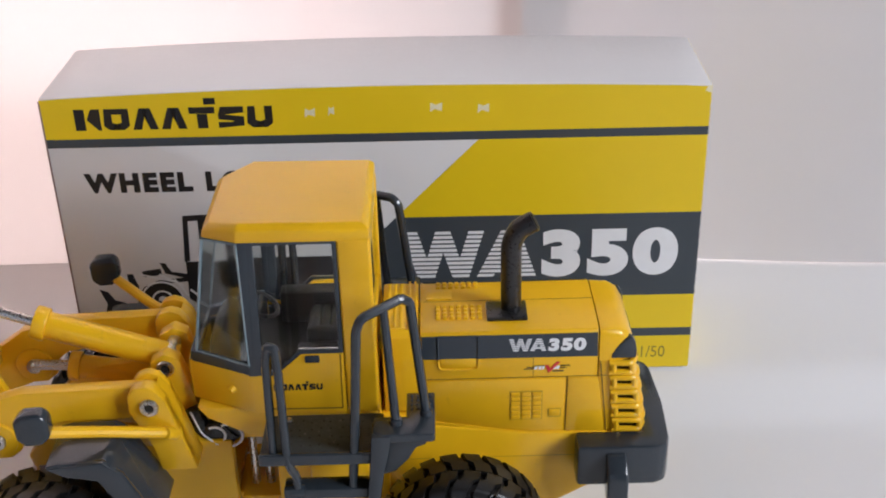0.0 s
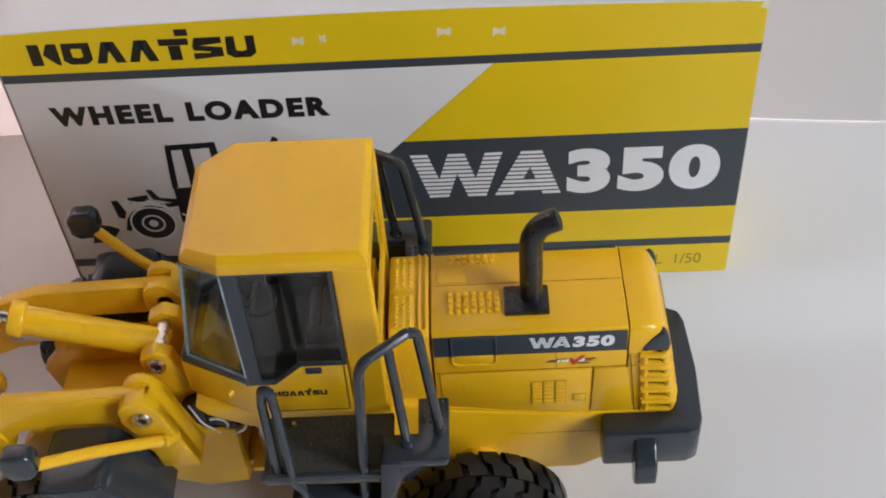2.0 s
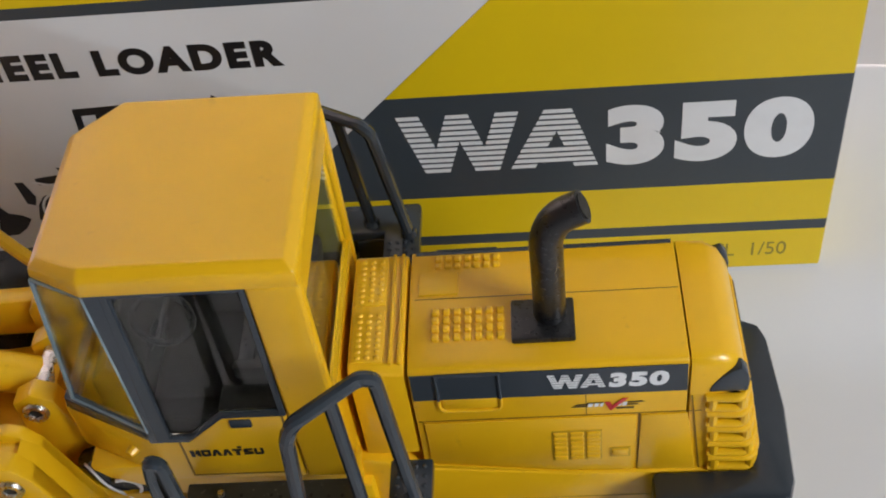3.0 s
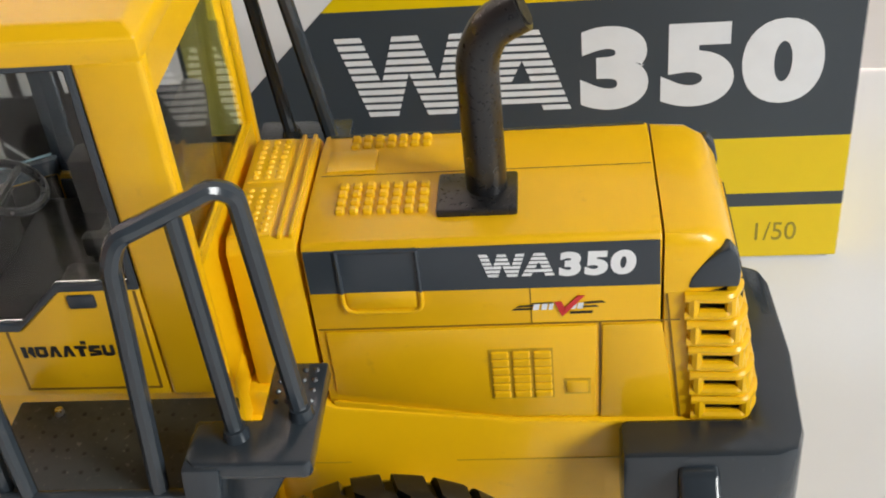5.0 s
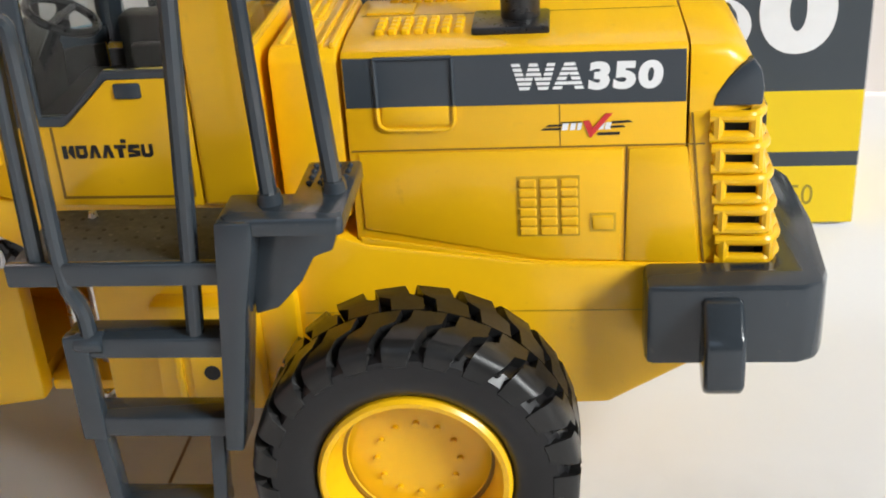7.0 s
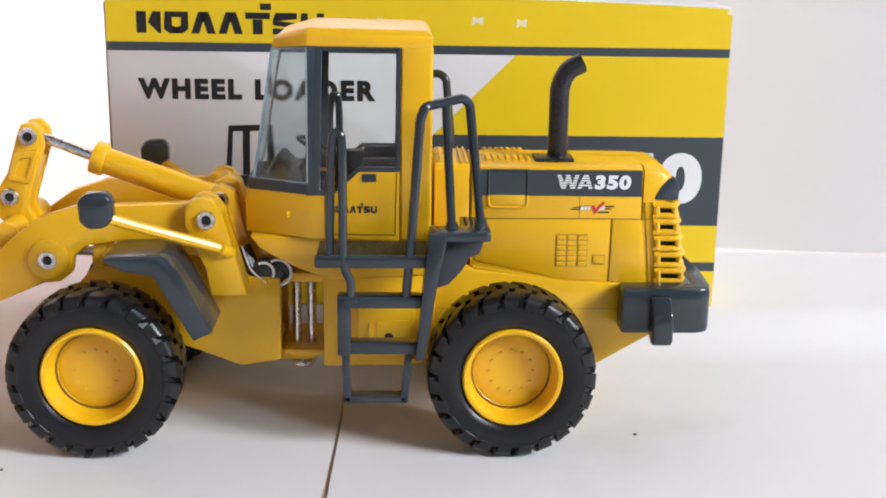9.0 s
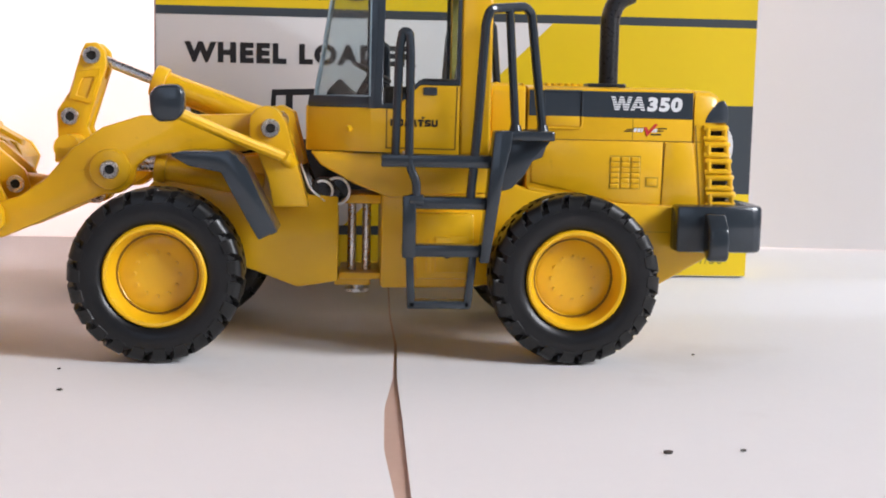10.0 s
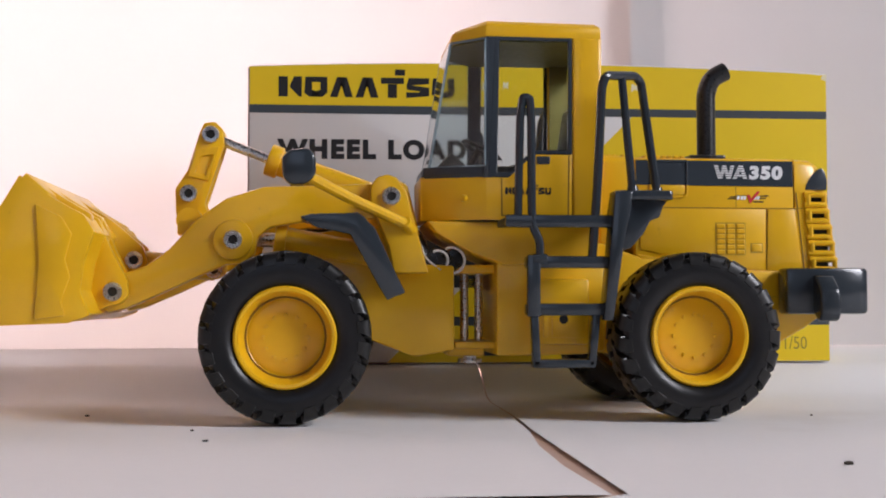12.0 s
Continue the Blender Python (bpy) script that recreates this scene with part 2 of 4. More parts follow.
def wall_with_hole(name, x0, x1, y0, y1, z0, z1, hy0, hy1, hz0, hz1, mat, label):
    bm = joined(block(x0, x1, y0, hy0, z0, z1), block(x0, x1, hy1, y1, z0, z1), block(x0, x1, hy0, hy1, z0, hz0), block(x0, x1, hy0, hy1, hz1, z1))
    return tagged(link_mesh(name, bm, mat), label, "wall", kind="structure")


tagged(link_mesh("floor", block(-860, 1080, -2200, 220, -780, -750), FLOORM), "brown wooden floor of the room", "floor", kind="structure")
tagged(link_mesh("ceiling", block(-860, 1080, -2200, 220, 1700, 1740), WALLP), "unseen ceiling of the room, darkened to cut bounced light", "ceiling", kind="structure")
tagged(link_mesh("wall_north", joined(block(-840, -400, 150, 200, -750, 1700), block(60, 1000, 150, 200, -750, 1700), block(-400, 60, 150, 200, -750, 4), block(-400, 60, 150, 200, 470, 1700)), WALLP), "unseen darkened wall with a low opening added for the backdrop lamp", "wall", kind="structure")
# this opening and its frame are invented to house the front fill lamp
tagged(link_mesh("wall_south", joined(block(-840, -800, -2140, -2100, -750, 1700), block(200, 1000, -2140, -2100, -750, 1700), block(-800, 200, -2140, -2100, -750, 350), block(-800, 200, -2140, -2100, 1350, 1700)), WALLP), "unseen darkened wall with an opening added for the front fill lamp", "wall", kind="structure")
win = thing("fill_window_front", "unseen white frame added round the front fill lamp", "window", kind="structure")
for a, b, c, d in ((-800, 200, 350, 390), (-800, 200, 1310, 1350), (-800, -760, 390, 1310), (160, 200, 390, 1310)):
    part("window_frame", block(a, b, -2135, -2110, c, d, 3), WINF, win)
tagged(link_mesh("wall_west", block(-840, -780, -2100, 150, -750, 1700), WALLPINK), "unseen wall of the room, coloured rose to bounce warm light", "wall", kind="structure")
wall_with_hole("wall_east", 1000, 1060, -2100, 150, -750, 1700, -930, -340, 200, 940, WALLP, "unseen darkened wall with the east window opening")


def make_window(name, x0, y0, y1, z0, z1, label):
    win = thing(name, label, "window", kind="structure")
    for a, b, c, d in ((y0, y1, z0, z0 + 40), (y0, y1, z1 - 40, z1), (y0, y0 + 40, z0 + 40, z1 - 40), (y1 - 40, y1, z0 + 40, z1 - 40)):
        part("window_frame", block(x0, x0 + 40, a, b, c, d, 3), WINF, win)


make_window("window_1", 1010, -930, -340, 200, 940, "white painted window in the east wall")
# unseen frame, invented along with the lamp behind the backdrop
win = thing("fill_window_back", "unseen white frame added round the lamp behind the upright paper", "window", kind="structure")
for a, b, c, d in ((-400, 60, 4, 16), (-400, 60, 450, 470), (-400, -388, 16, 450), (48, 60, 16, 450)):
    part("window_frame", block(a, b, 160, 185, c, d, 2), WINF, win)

table = thing("table", "table under the paper, pink-beige to stand for shade in the seam", "table")
part("tabletop", block(-520, 620, -420, 148, -28, -0.55, 2), TABLE, table)
for x, y in ((-480, -380), (580, -380), (-480, 110), (580, 110)):
    part("leg", block(x - 25, x + 25, y - 25, y + 25, -750, -28, 3), TABLE, table)


def rise(y):
    """The paper climbs a little behind the loader, towards the upright sheets."""
    return float(np.interp(y, [20, 25, 30, 35, 39, 55, 70, 85, 130], [0, 0.6, 2.6, 5.0, 6.35, 7.3, 7.9, 8.3, 8.4]))


def sheet(name, corners, label, lift, nx=28, ny=28, seed=1.0, thick=0.14, edge=lambda u, v, y: 0.0):
    """A paper sheet between four corners, with a slight wave; lift(u, v) raises its edges."""
    bm = bmesh.new()
    a, b, c, d = [Vector((*p, 0)) for p in corners]
    top, low = [], []
    for i in range(nx + 1):
        for j in range(ny + 1):
            u, v = i / nx, j / ny
            p = (1 - u) * (1 - v) * a + u * (1 - v) * b + u * v * c + (1 - u) * v * d
            p.x += edge(u, v, p.y)
            h = 0.10 + 0.10 * noise.noise((p.x * 0.012 + seed, p.y * 0.012, seed)) + lift(u, v)
            h = max(h, -0.25) + rise(p.y)
            top.append(bm.verts.new((p.x, p.y, h - 0.30)))
            low.append(bm.verts.new((p.x, p.y, h - 0.30 - thick)))
    for i in range(nx):
        for j in range(ny):
            q = [i * (ny + 1) + j, (i + 1) * (ny + 1) + j, (i + 1) * (ny + 1) + j + 1, i * (ny + 1) + j + 1]
            bm.faces.new([top[k] for k in q])
            bm.faces.new([low[k] for k in q[::-1]])
    return tagged(link_mesh(name, bm, PAPER), label, "paper sheet", group="paper sheets on the table")


def left_edge(u, v, y):
    """The right-hand edge of the first sheet, which draws back towards the front."""
    return u ** 40 * float(np.interp(y, [-97, -76, -54, -36, -8, 126], [-3.2, -3.9, -3.2, -1.4, -0.1, 0.1]))


def right_edge(u, v, y):
    """The left edge of the right-hand sheet: a narrow gap that widens towards the front, then a step."""
    return (1 - u) ** 40 * float(np.interp(y, [-330, -118, -98.6, -98, -62, -36, -8, 126], [-8.5, -6.3, -5.4, -1.8, -1.3, -1.0, 0.05, -0.2]))


sheet("paper_sheet", [(-260, -97), (37.5, -97.5), (37.5, 126), (-260, 126)], "white paper sheet lying under the loader's front half", lambda u, v: 0.0, 60, 80, 1.3, 0.05, edge=left_edge)
sheet("paper_sheet", [(37.8, -330), (330, -330), (330, 126), (37.8, 126)], "white paper sheet lying under the loader's rear half", lambda u, v: 0.0, 60, 200, 2.7, edge=right_edge)
sheet("paper_sheet", [(-260, -330), (31.0, -330), (28.3, -101.5), (-260, -66)], "white paper sheet with a lifted edge along the table's front", lambda u, v: -0.07, 60, 40, 1.3)


def wall_sheet(name, x0, x1, z0, z1, y, label, bulge, nx=40, nz=24, seed=0.0):
    bm = bmesh.new()
    fr, bk = [], []
    for i in range(nx + 1):
        for j in range(nz + 1):
            u, v = i / nx, j / nz
            dy, dz = bulge(u, v)
            n = 0.9 * noise.noise((u * 3 + seed, v * 3, seed))
            p = (x0 + (x1 - x0) * u, y + dy + n, z0 + (z1 - z0) * v + dz)
            fr.append(bm.verts.new(p))
            bk.append(bm.verts.new((p[0], p[1] + 0.2, p[2])))
    for i in range(nx):
        for j in range(nz):
            q = [i * (nz + 1) + j, (i + 1) * (nz + 1) + j, (i + 1) * (nz + 1) + j + 1, i * (nz + 1) + j + 1]
            bm.faces.new([fr[k] for k in q])
            bm.faces.new([bk[k] for k in q[::-1]])
    return tagged(link_mesh(name, bm, BACKPAPER), label, "paper sheet", group="paper sheets standing behind")


def bow(u, v):
    low = (1 - v) ** 3
    return (-3.0 - low * 7.0 * math.sin(min(1, u * 1.25) * math.pi) ** 2, 0.1 + 0.3 * math.sin(u * 5))


wall_sheet("backdrop_sheet", -300, 90, 7.5, 360, 89.5, "white paper sheet standing upright behind the loader's front", lambda u, v: (0, 0), seed=3.3)
wall_sheet("backdrop_sheet", 84, 330, 8.15, 360, 88, "white paper sheet with a bowed lower edge standing behind the carton", bow, seed=8.8)

crumbs = [(69, -78, 0.5), (79, -77, 0.3), (-13.2, -44.5, 0.35), (90, -16, 0.25), (-37.5, -4, 0.35), (9.4, -123, 0.25), (142, -16.5, 0.35), (-16.6, -30, 0.25)]
for x, y, r in crumbs:
    bm = bmesh.new()
    bmesh.ops.create_icosphere(bm, subdivisions=1, radius=r)
    for v in bm.verts:
        v.co *= 0.7 + 0.6 * random.random()
    bmesh.ops.scale(bm, vec=(1.3, 1, 0.6), verts=bm.verts)
    bmesh.ops.translate(bm, vec=(x, y, r * 0.3 - 0.12), verts=bm.verts)
    tagged(link_mesh("crumb", bm, CRUMB), "tiny dark crumb on the white paper", "crumb", group="crumbs on the paper")
FRAME_M.pop()

# ---------- the carton ----------
FRAME_M.append(CARTON_M)
carton = thing("carton", "printed yellow, white and grey cardboard box standing behind the loader", "box")
W, H, D = 154.8, 64.9, 28.0


def swell(u):
    """The height of the bulging top edge along the carton."""
    return H + 1.5 * math.sin(math.pi * u / W) ** 0.8


TOP = [W * k / 24 for k in range(25)]
part("body", prism([(0, 0.1), (W, 0.1)] + [(u, swell(u)) for u in reversed(TOP)], 0, D, 0.4), CARD_W, carton, "white cardboard body")
# levels of the printed bands
B1, B2, B3, B4, B5, B6 = 56.4, 54.6, 37.8, 18.5, 10.3, 8.3


def flat(pts, y=-0.02, t=0.05):
    return prism(pts, y - t, y)


def diag(z):
    return 101.2 - 1.2 * (B2 - z)


part("print_band", flat([(0.2, B1), (W - 0.2, B1)] + [(min(W - 0.2, max(0.2, u)), swell(u) - 0.3) for u in reversed(TOP)]), CARD_Y, carton, "yellow printed band")
part("print_stripe", flat([(0.2, B2), (W - 0.2, B2), (W - 0.2, B1), (0.2, B1)]), CARD_G, carton, "dark grey printed stripe")
part("print_field", flat([(diag(B3), B3), (W - 0.2, B3), (W - 0.2, B2), (diag(B2), B2)]), CARD_Y, carton, "yellow printed field with a slanted edge")
part("print_band", flat([(diag(B4), B4), (W - 0.2, B4), (W - 0.2, B3), (diag(B3), B3)]), CARD_G, carton, "dark grey printed band")
part("print_field", flat([(diag(B5), B5), (W - 0.2, B5), (W - 0.2, B4), (diag(B4), B4)]), CARD_Y, carton, "yellow printed field")
part("print_stripe", flat([(0.2, B6), (W - 0.2, B6), (W - 0.2, B5), (0.2, B5)]), CARD_G, carton, "dark grey printed stripe")
part("print_field", flat([(diag(0.3), 0.3), (W - 0.2, 0.3), (W - 0.2, B6), (diag(B6), B6)]), CARD_Y, carton, "yellow printed field")
# end face print: the same bands run round the corner
for z0, z1, m in ((B1, H - 0.3, CARD_Y), (B2, B1, CARD_G), (B3, B2, CARD_Y), (B4, B3, CARD_G), (B5, B4, CARD_Y), (B6, B5, CARD_G), (0.3, B6, CARD_Y)):
    part("print_band", block(W, W + 0.06, 0.3, D - 0.3, z0, z1), m, carton)


# dark strips down the carton's left edge and along its foot
part("card_edge", joined(block(-0.12, 0.32, -0.1, 0.3, 0.2, H - 0.6, 0.05), block(0.2, diag(0.3), -0.1, 0.2, 0.0, 0.4, 0.05)), paint("dark_card_edge", (0.24, 0.17, 0.15), 0.7, 0.2), carton, "dark strip along the card's fold")
part("corner_crease", prism([(W - 1.6, H - 1.2), (W - 0.1, H - 1.6), (W + 0.02, H - 0.1), (W - 1.0, H - 0.15)], -0.1, -0.06), SCUFF, carton, "crushed corner of the card")


def wordmark(x0, x1, z0, z1, y, mat, parent, t=0.05):
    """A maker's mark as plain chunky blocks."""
    shapes = []
    wid = (x1 - x0) / 7.0
    for i in range(7):
        a, b = x0 + i * wid + 0.05 * wid, x0 + (i + 1) * wid - 0.05 * wid
        h, c = z1 - z0, (x0 + (i + 0.5) * wid)
        if i == 0:
            shapes += [[(a, z0), (a + 0.36 * wid, z0), (a + 0.36 * wid, z1), (a, z1)], [(a + 0.42 * wid, z0 + h / 2), (b - 0.1 * wid, z0), (b, z0), (b, z1), (b - 0.3 * wid, z1)]]
        elif i in (1, 6):
            shapes += [[(a, z0 + 0.2 * h), (a + 0.2 * wid, z0), (c, z0), (c, z0 + 0.28 * h), (a + 0.3 * wid, z0 + 0.35 * h), (a + 0.3 * wid, z1), (a + 0.05 * wid, z1)],
                       [(c, z0), (b - 0.2 * wid, z0), (b, z0 + 0.2 * h), (b, z1), (b - 0.27 * wid, z1), (b - 0.27 * wid, z0 + 0.35 * h), (c, z0 + 0.28 * h)]]
            if i == 1:
                shapes += [[(a + 0.3 * wid, z1 - 0.26 * h), (b - 0.27 * wid, z1 - 0.26 * h), (b - 0.27 * wid, z1), (a + 0.3 * wid, z1)]]
        elif i in (2, 3):
            shapes += [[(a, z0), (a + 0.3 * wid, z0), (c, z0 + 0.6 * h), (c, z1), (a + 0.28 * wid, z1)], [(c, z0 + 0.6 * h), (b - 0.3 * wid, z0), (b, z0), (b - 0.24 * wid, z1), (c, z1)]]
        elif i == 4:
            shapes += [[(a, z1 - 0.3 * h), (b, z1 - 0.3 * h), (b, z1), (a, z1)], [(c - 0.18 * wid, z0), (c + 0.18 * wid, z0), (c + 0.18 * wid, z1 - 0.32 * h), (c - 0.18 * wid, z1 - 0.32 * h)],
                       [(c + 0.1 * wid, z1 + 0.12 * h), (c + 0.5 * wid, z1 + 0.12 * h), (c + 0.5 * wid, z1 + 0.42 * h), (c + 0.1 * wid, z1 + 0.42 * h)]]
        else:
            shapes += [[(a, z0), (b, z0 + 0.1 * h), (b, z0 + 0.52 * h), (a + 0.3 * wid, z0 + 0.62 * h), (a, z0 + 0.62 * h), (a + 0.02 * wid, z0 + 0.42 * h), (b - 0.35 * wid, z0 + 0.33 * h), (b - 0.4 * wid, z0 + 0.28 * h), (a, z0 + 0.28 * h)],
                       [(a, z0 + 0.6 * h), (b, z0 + 0.72 * h), (b, z1), (a + 0.1 * wid, z1)]]
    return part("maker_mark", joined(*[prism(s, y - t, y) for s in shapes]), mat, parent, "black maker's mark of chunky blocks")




def striped_letters(x0, x1, z0, z1, y, n, mat, parent, t=0.05, fill=0.64):
    """The letters W and A cut into level stripes; each stroke is a slanted bar."""
    wide, tall = x1 - x0, z1 - z0
    bars = {"w": [(0.0, 0.115, 0.115, 0.235), (0.25, 0.36, 0.13, 0.235), (0.25, 0.36, 0.375, 0.48), (0.495, 0.61, 0.375, 0.49)], "a": [(0.735, 0.86, 0.547, 0.67), (0.745, 0.87, 0.88, 1.0)]}
    for key in ("w", "a"):
        bits = []
        for i in range(n):
            a, b = i / n + (1 - fill) / n, (i + 1) / n
            for k, (tl, tr, bl, br) in enumerate(bars[key]):
                q = [(bl + (tl - bl) * a, a), (br + (tr - br) * a, a), (br + (tr - br) * b, b), (bl + (tl - bl) * b, b)]
                bits.append(prism([(x0 + u * wide, z0 + v * tall) for u, v in q], y - t - 0.012 * k, y - 0.012 * k))
            if key == "a" and 0.12 < a < 0.36:
                bits.append(prism([(x0 + u * wide, z0 + v * tall) for u, v in ((0.66, a), (0.9, a), (0.9, b), (0.66, b))], y - t - 0.03, y - 0.03))
        part("letter_" + key, joined(*bits), mat, parent, "white letter cut into level stripes")


wordmark(7.4, 54.0, 58.2, 62.6, -0.07, PRINT_K, carton)
letters(lettering("WHEEL LOADER", 7.4, 66.4, 44.6, 49.0, -0.02, 0.05, 0.058, 0.0, 1.24), PRINT_K, carton, "bold black printed letter")
letters(lettering("350", 116.4, 149.8, 23.3, 34.4, -0.07, 0.05, 0.06, 0.0, 1.16), PRINT_W, carton, "bold white printed numeral")
striped_letters(82.2, 115.2, 23.3, 34.4, -0.07, 11, PRINT_W, carton)
letters(lettering("MODEL  1/50", 126.5, 148.4, 2.9, 5.7, -0.07, 0.04, 0.0), PRINT_O, carton, "thin ochre printed letter")
for x, z, w in ((66.5, 61.3, 1.4), (61, 61.0, 2.4), (90, 61.6, 2.8), (101, 61.2, 2.6)):
    part("scuff", prism([(x, z - 1.1), (x + w * 0.4, z - 0.4), (x + w, z - 0.9), (x + w * 1.05, z + 0.9), (x + w * 0.5, z + 0.4), (x + 0.2, z + 0.9)], -0.09, -0.07), SCUFF, carton, "pale scuff where print has worn off")


def disc(cx, cz, r, y0, y1, seg=28, inner=0.0):
    if inner:
        return lathe([(y0, r), (y1, r), (y1, inner), (y0, inner)], (cx, cz), seg)
    return lathe([(y0, 0), (y0, r), (y1, r), (y1, 0)], (cx, cz), seg, False)


# printed picture of a loader in black
y0, y1 = -0.07, -0.02
pic = [
    prism([(28.0, 28.0), (32, 25.0), (62, 24.5), (66, 30), (65, 38), (46, 38), (40.6, 37.5), (28.3, 37.2)], y0, y1),
    prism([(28.0, 37.2), (29.0, 48.4), (40.2, 48.8), (40.9, 37.4), (38.9, 37.4), (38.7, 47.4), (34.4, 47.2), (34.2, 37.4), (32.4, 37.4), (32.6, 47.2), (30.1, 47.1), (29.4, 37.4)], y0, y1),
    prism([(51.6, 38), (53.2, 38), (53.3, 46.5), (54.3, 49.0), (53.2, 49.6), (51.7, 46.8)], y0, y1),
]
SQ = Matrix.Translation((4.6, 0, 14.6)) @ Matrix.Diagonal((0.98, 1, 0.95, 1)) @ Matrix.Translation((-3.6, 0, -22.5))
for shape in pic:
    shape.transform(SQ)
for pts in (
    [(6.2, 22.4), (8.3, 21.7), (9.8, 19.6), (12.1, 19.1), (13.5, 18.2), (11.9, 16.3), (9.8, 15.0), (6.2, 14.7), (7.7, 18.9)],
    [(13.7, 25.9), (15.2, 25.9), (16.3, 22.8), (15.6, 21.1), (14.2, 21.5)],
    [(15.0, 18.0), (16.1, 21.1), (17.6, 22.8), (21.3, 24.3), (29.0, 25.0), (29.0, 24.0), (21.8, 23.4), (18.7, 22.2), (17.3, 20.6), (16.1, 17.6)],
    [(17.6, 26.5), (22.3, 27.1), (22.4, 25.6), (17.9, 25.2)],
    [(22.3, 28.5), (23.6, 28.3), (24.9, 26.3), (29.0, 25.7), (29.0, 24.6), (23.4, 25.9)],
):
    pic.append(prism(pts, y0, y1))


def round_print(cx, cz, r, ya, yb, inner=0.0):
    """A printed disc that stays round under the carton's narrower width."""
    bm = disc(0, cz, r, ya, yb, 32, inner)
    bmesh.ops.scale(bm, vec=(1 / 0.836, 1, 1), verts=bm.verts)
    bmesh.ops.translate(bm, vec=(cx, 0, 0), verts=bm.verts)
    return bm


pic += [round_print(21.8, 19.6, 4.1, y0, y1), round_print(46.5, 19.4, 4.1, y0, y1)]
picture = part("printed_picture", joined(*pic), PRINT_K, carton, "black printed picture of a loader")
part("printed_ring", joined(round_print(21.8, 19.6, 4.5, -0.11, -0.08, 4.1), round_print(21.8, 19.6, 2.3, -0.11, -0.08, 1.9), round_print(21.8, 19.6, 0.9, -0.11, -0.08)), PRINT_W, picture, "white printed rings")
lines = [prism(q, -0.11, -0.08) for q in ([(28.4, 30), (32.2, 27.0), (32.4, 27.4), (28.6, 30.5)], [(16, 34.2), (24.5, 32.2), (24.5, 32.6), (16, 34.6)], [(21, 34.0), (27, 31.0), (27.2, 31.4), (21.2, 34.5)], [(24.6, 33.0), (27.6, 28.5), (28.0, 28.7), (25.0, 33.2)])]
for shape in lines:
    shape.transform(SQ)
part("printed_line", joined(*lines), PRINT_W, picture)
FRAME_M.pop()

# ---------- the model loader ----------
loader = thing("toy_wheel_loader", "yellow die-cast toy wheel loader with dark grey trim and black tyres", "toy loader")
P = lambda name, bm, mat, parent=loader, label="": part(name, bm, mat, parent, label)

# wheels
RT = 14.0


def lug(cx, cz, a0, ymid, sgn, yout):
    """One tread block from the middle of the tread to the shoulder and down the flank."""
    bm = bmesh.new()
    wd = abs(yout - ymid)
    line = [(0.02, 13.95, -0.02, 0.098), (0.38, 13.97, 0.0, 0.098), (0.52, 13.95, 0.085, 0.096), (0.84, 13.86, 0.125, 0.097), (0.92, 13.6, 0.14, 0.095), (0.975, 13.15, 0.155, 0.091), (1.01, 12.5, 0.166, 0.085), (1.03, 11.7, 0.175, 0.078)]
    rings = []
    for f, r, da, hw in line:
        y = ymid + sgn * wd * f
        base = 12.6 if f < 0.9 else min(12.6, r - 0.5)
        inset = 0 if f < 0.95 else -sgn * 0.55
        ring = []
        for rr, s, yy in ((r, -1, y), (r, 1, y), (base, 1.12, y + inset), (base, -1.12, y + inset)):
            ang = a0 + da + s * hw
            ring.append(bm.verts.new((cx + rr * math.cos(ang), yy, cz + rr * math.sin(ang))))
        rings.append(ring)
    for a, b in zip(rings, rings[1:]):
        for k in range(4):
            bm.faces.new((a[k], a[(k + 1) % 4], b[(k + 1) % 4], b[k]))
    bm.faces.new(rings[0])
    bm.faces.new(rings[-1][::-1])
    return bm


def make_wheel(cx, near, turn):
    s = -1 if near else 1
    cz = RT
    f = lambda y: s * (y + 1.5)
    rim = lathe([(f(17), 8.2), (f(22.8), 8.35), (f(23.7), 8.25), (f(24.0), 7.95), (f(23.9), 7.5), (f(23.0), 7.1), (f(21.2), 6.75), (f(20.4), 6.6), (f(20.1), 6.2), (f(20.3), 5.6), (f(20.45), 3.0), (f(20.3), 0), (f(17), 0)], (cx, cz), 56, False)
    wheel = P("wheel", rim, YELLOW, loader, "yellow dished rim with a black rubber tyre")
    tyre = lathe([(f(14.2), 9.2), (f(13.9), 10.6), (f(14.0), 12.2), (f(14.8), 12.9), (f(17), 13.05), (f(21), 13.05), (f(23.2), 12.9), (f(24.1), 12.1), (f(24.35), 10.8), (f(24.2), 9.6), (f(23.75), 8.7), (f(23.2), 8.25), (f(17), 8.2)], (cx, cz), 64)
    ty = P("tyre", tyre, RUBBER, wheel, "black rubber tyre with chunky tread blocks")
    n = 23
    for side in (-1, 1):
        yo = f(19.15) + (s * 5.0 if side == 1 else -s * 5.0)
        for k in range(n):
            P("tread_block", bevelled(lug(cx, cz, turn + 2 * math.pi * (k + (0.5 if side == 1 else 0)) / n, f(19.15), (1 if yo > f(19.15) else -1), yo), 0.2, 2, 40), TREAD, wheel)
    P("rim_groove", lathe([(f(20.2), 6.75), (f(20.52), 6.7), (f(20.55), 6.35), (f(20.2), 6.3)], (cx, cz), 48), JOINT, wheel)
    bolts = [rod((cx + 3.6 * math.cos(a), f(20.2), cz + 3.6 * math.sin(a)), (cx + 3.6 * math.cos(a), f(20.75), cz + 3.6 * math.sin(a)), 0.33, 0.25, 8) for a in (2 * math.pi * k / 12 for k in range(12))]
    P("bolt_circle", joined(*bolts), YELLOW, wheel, "ring of small moulded bolts")


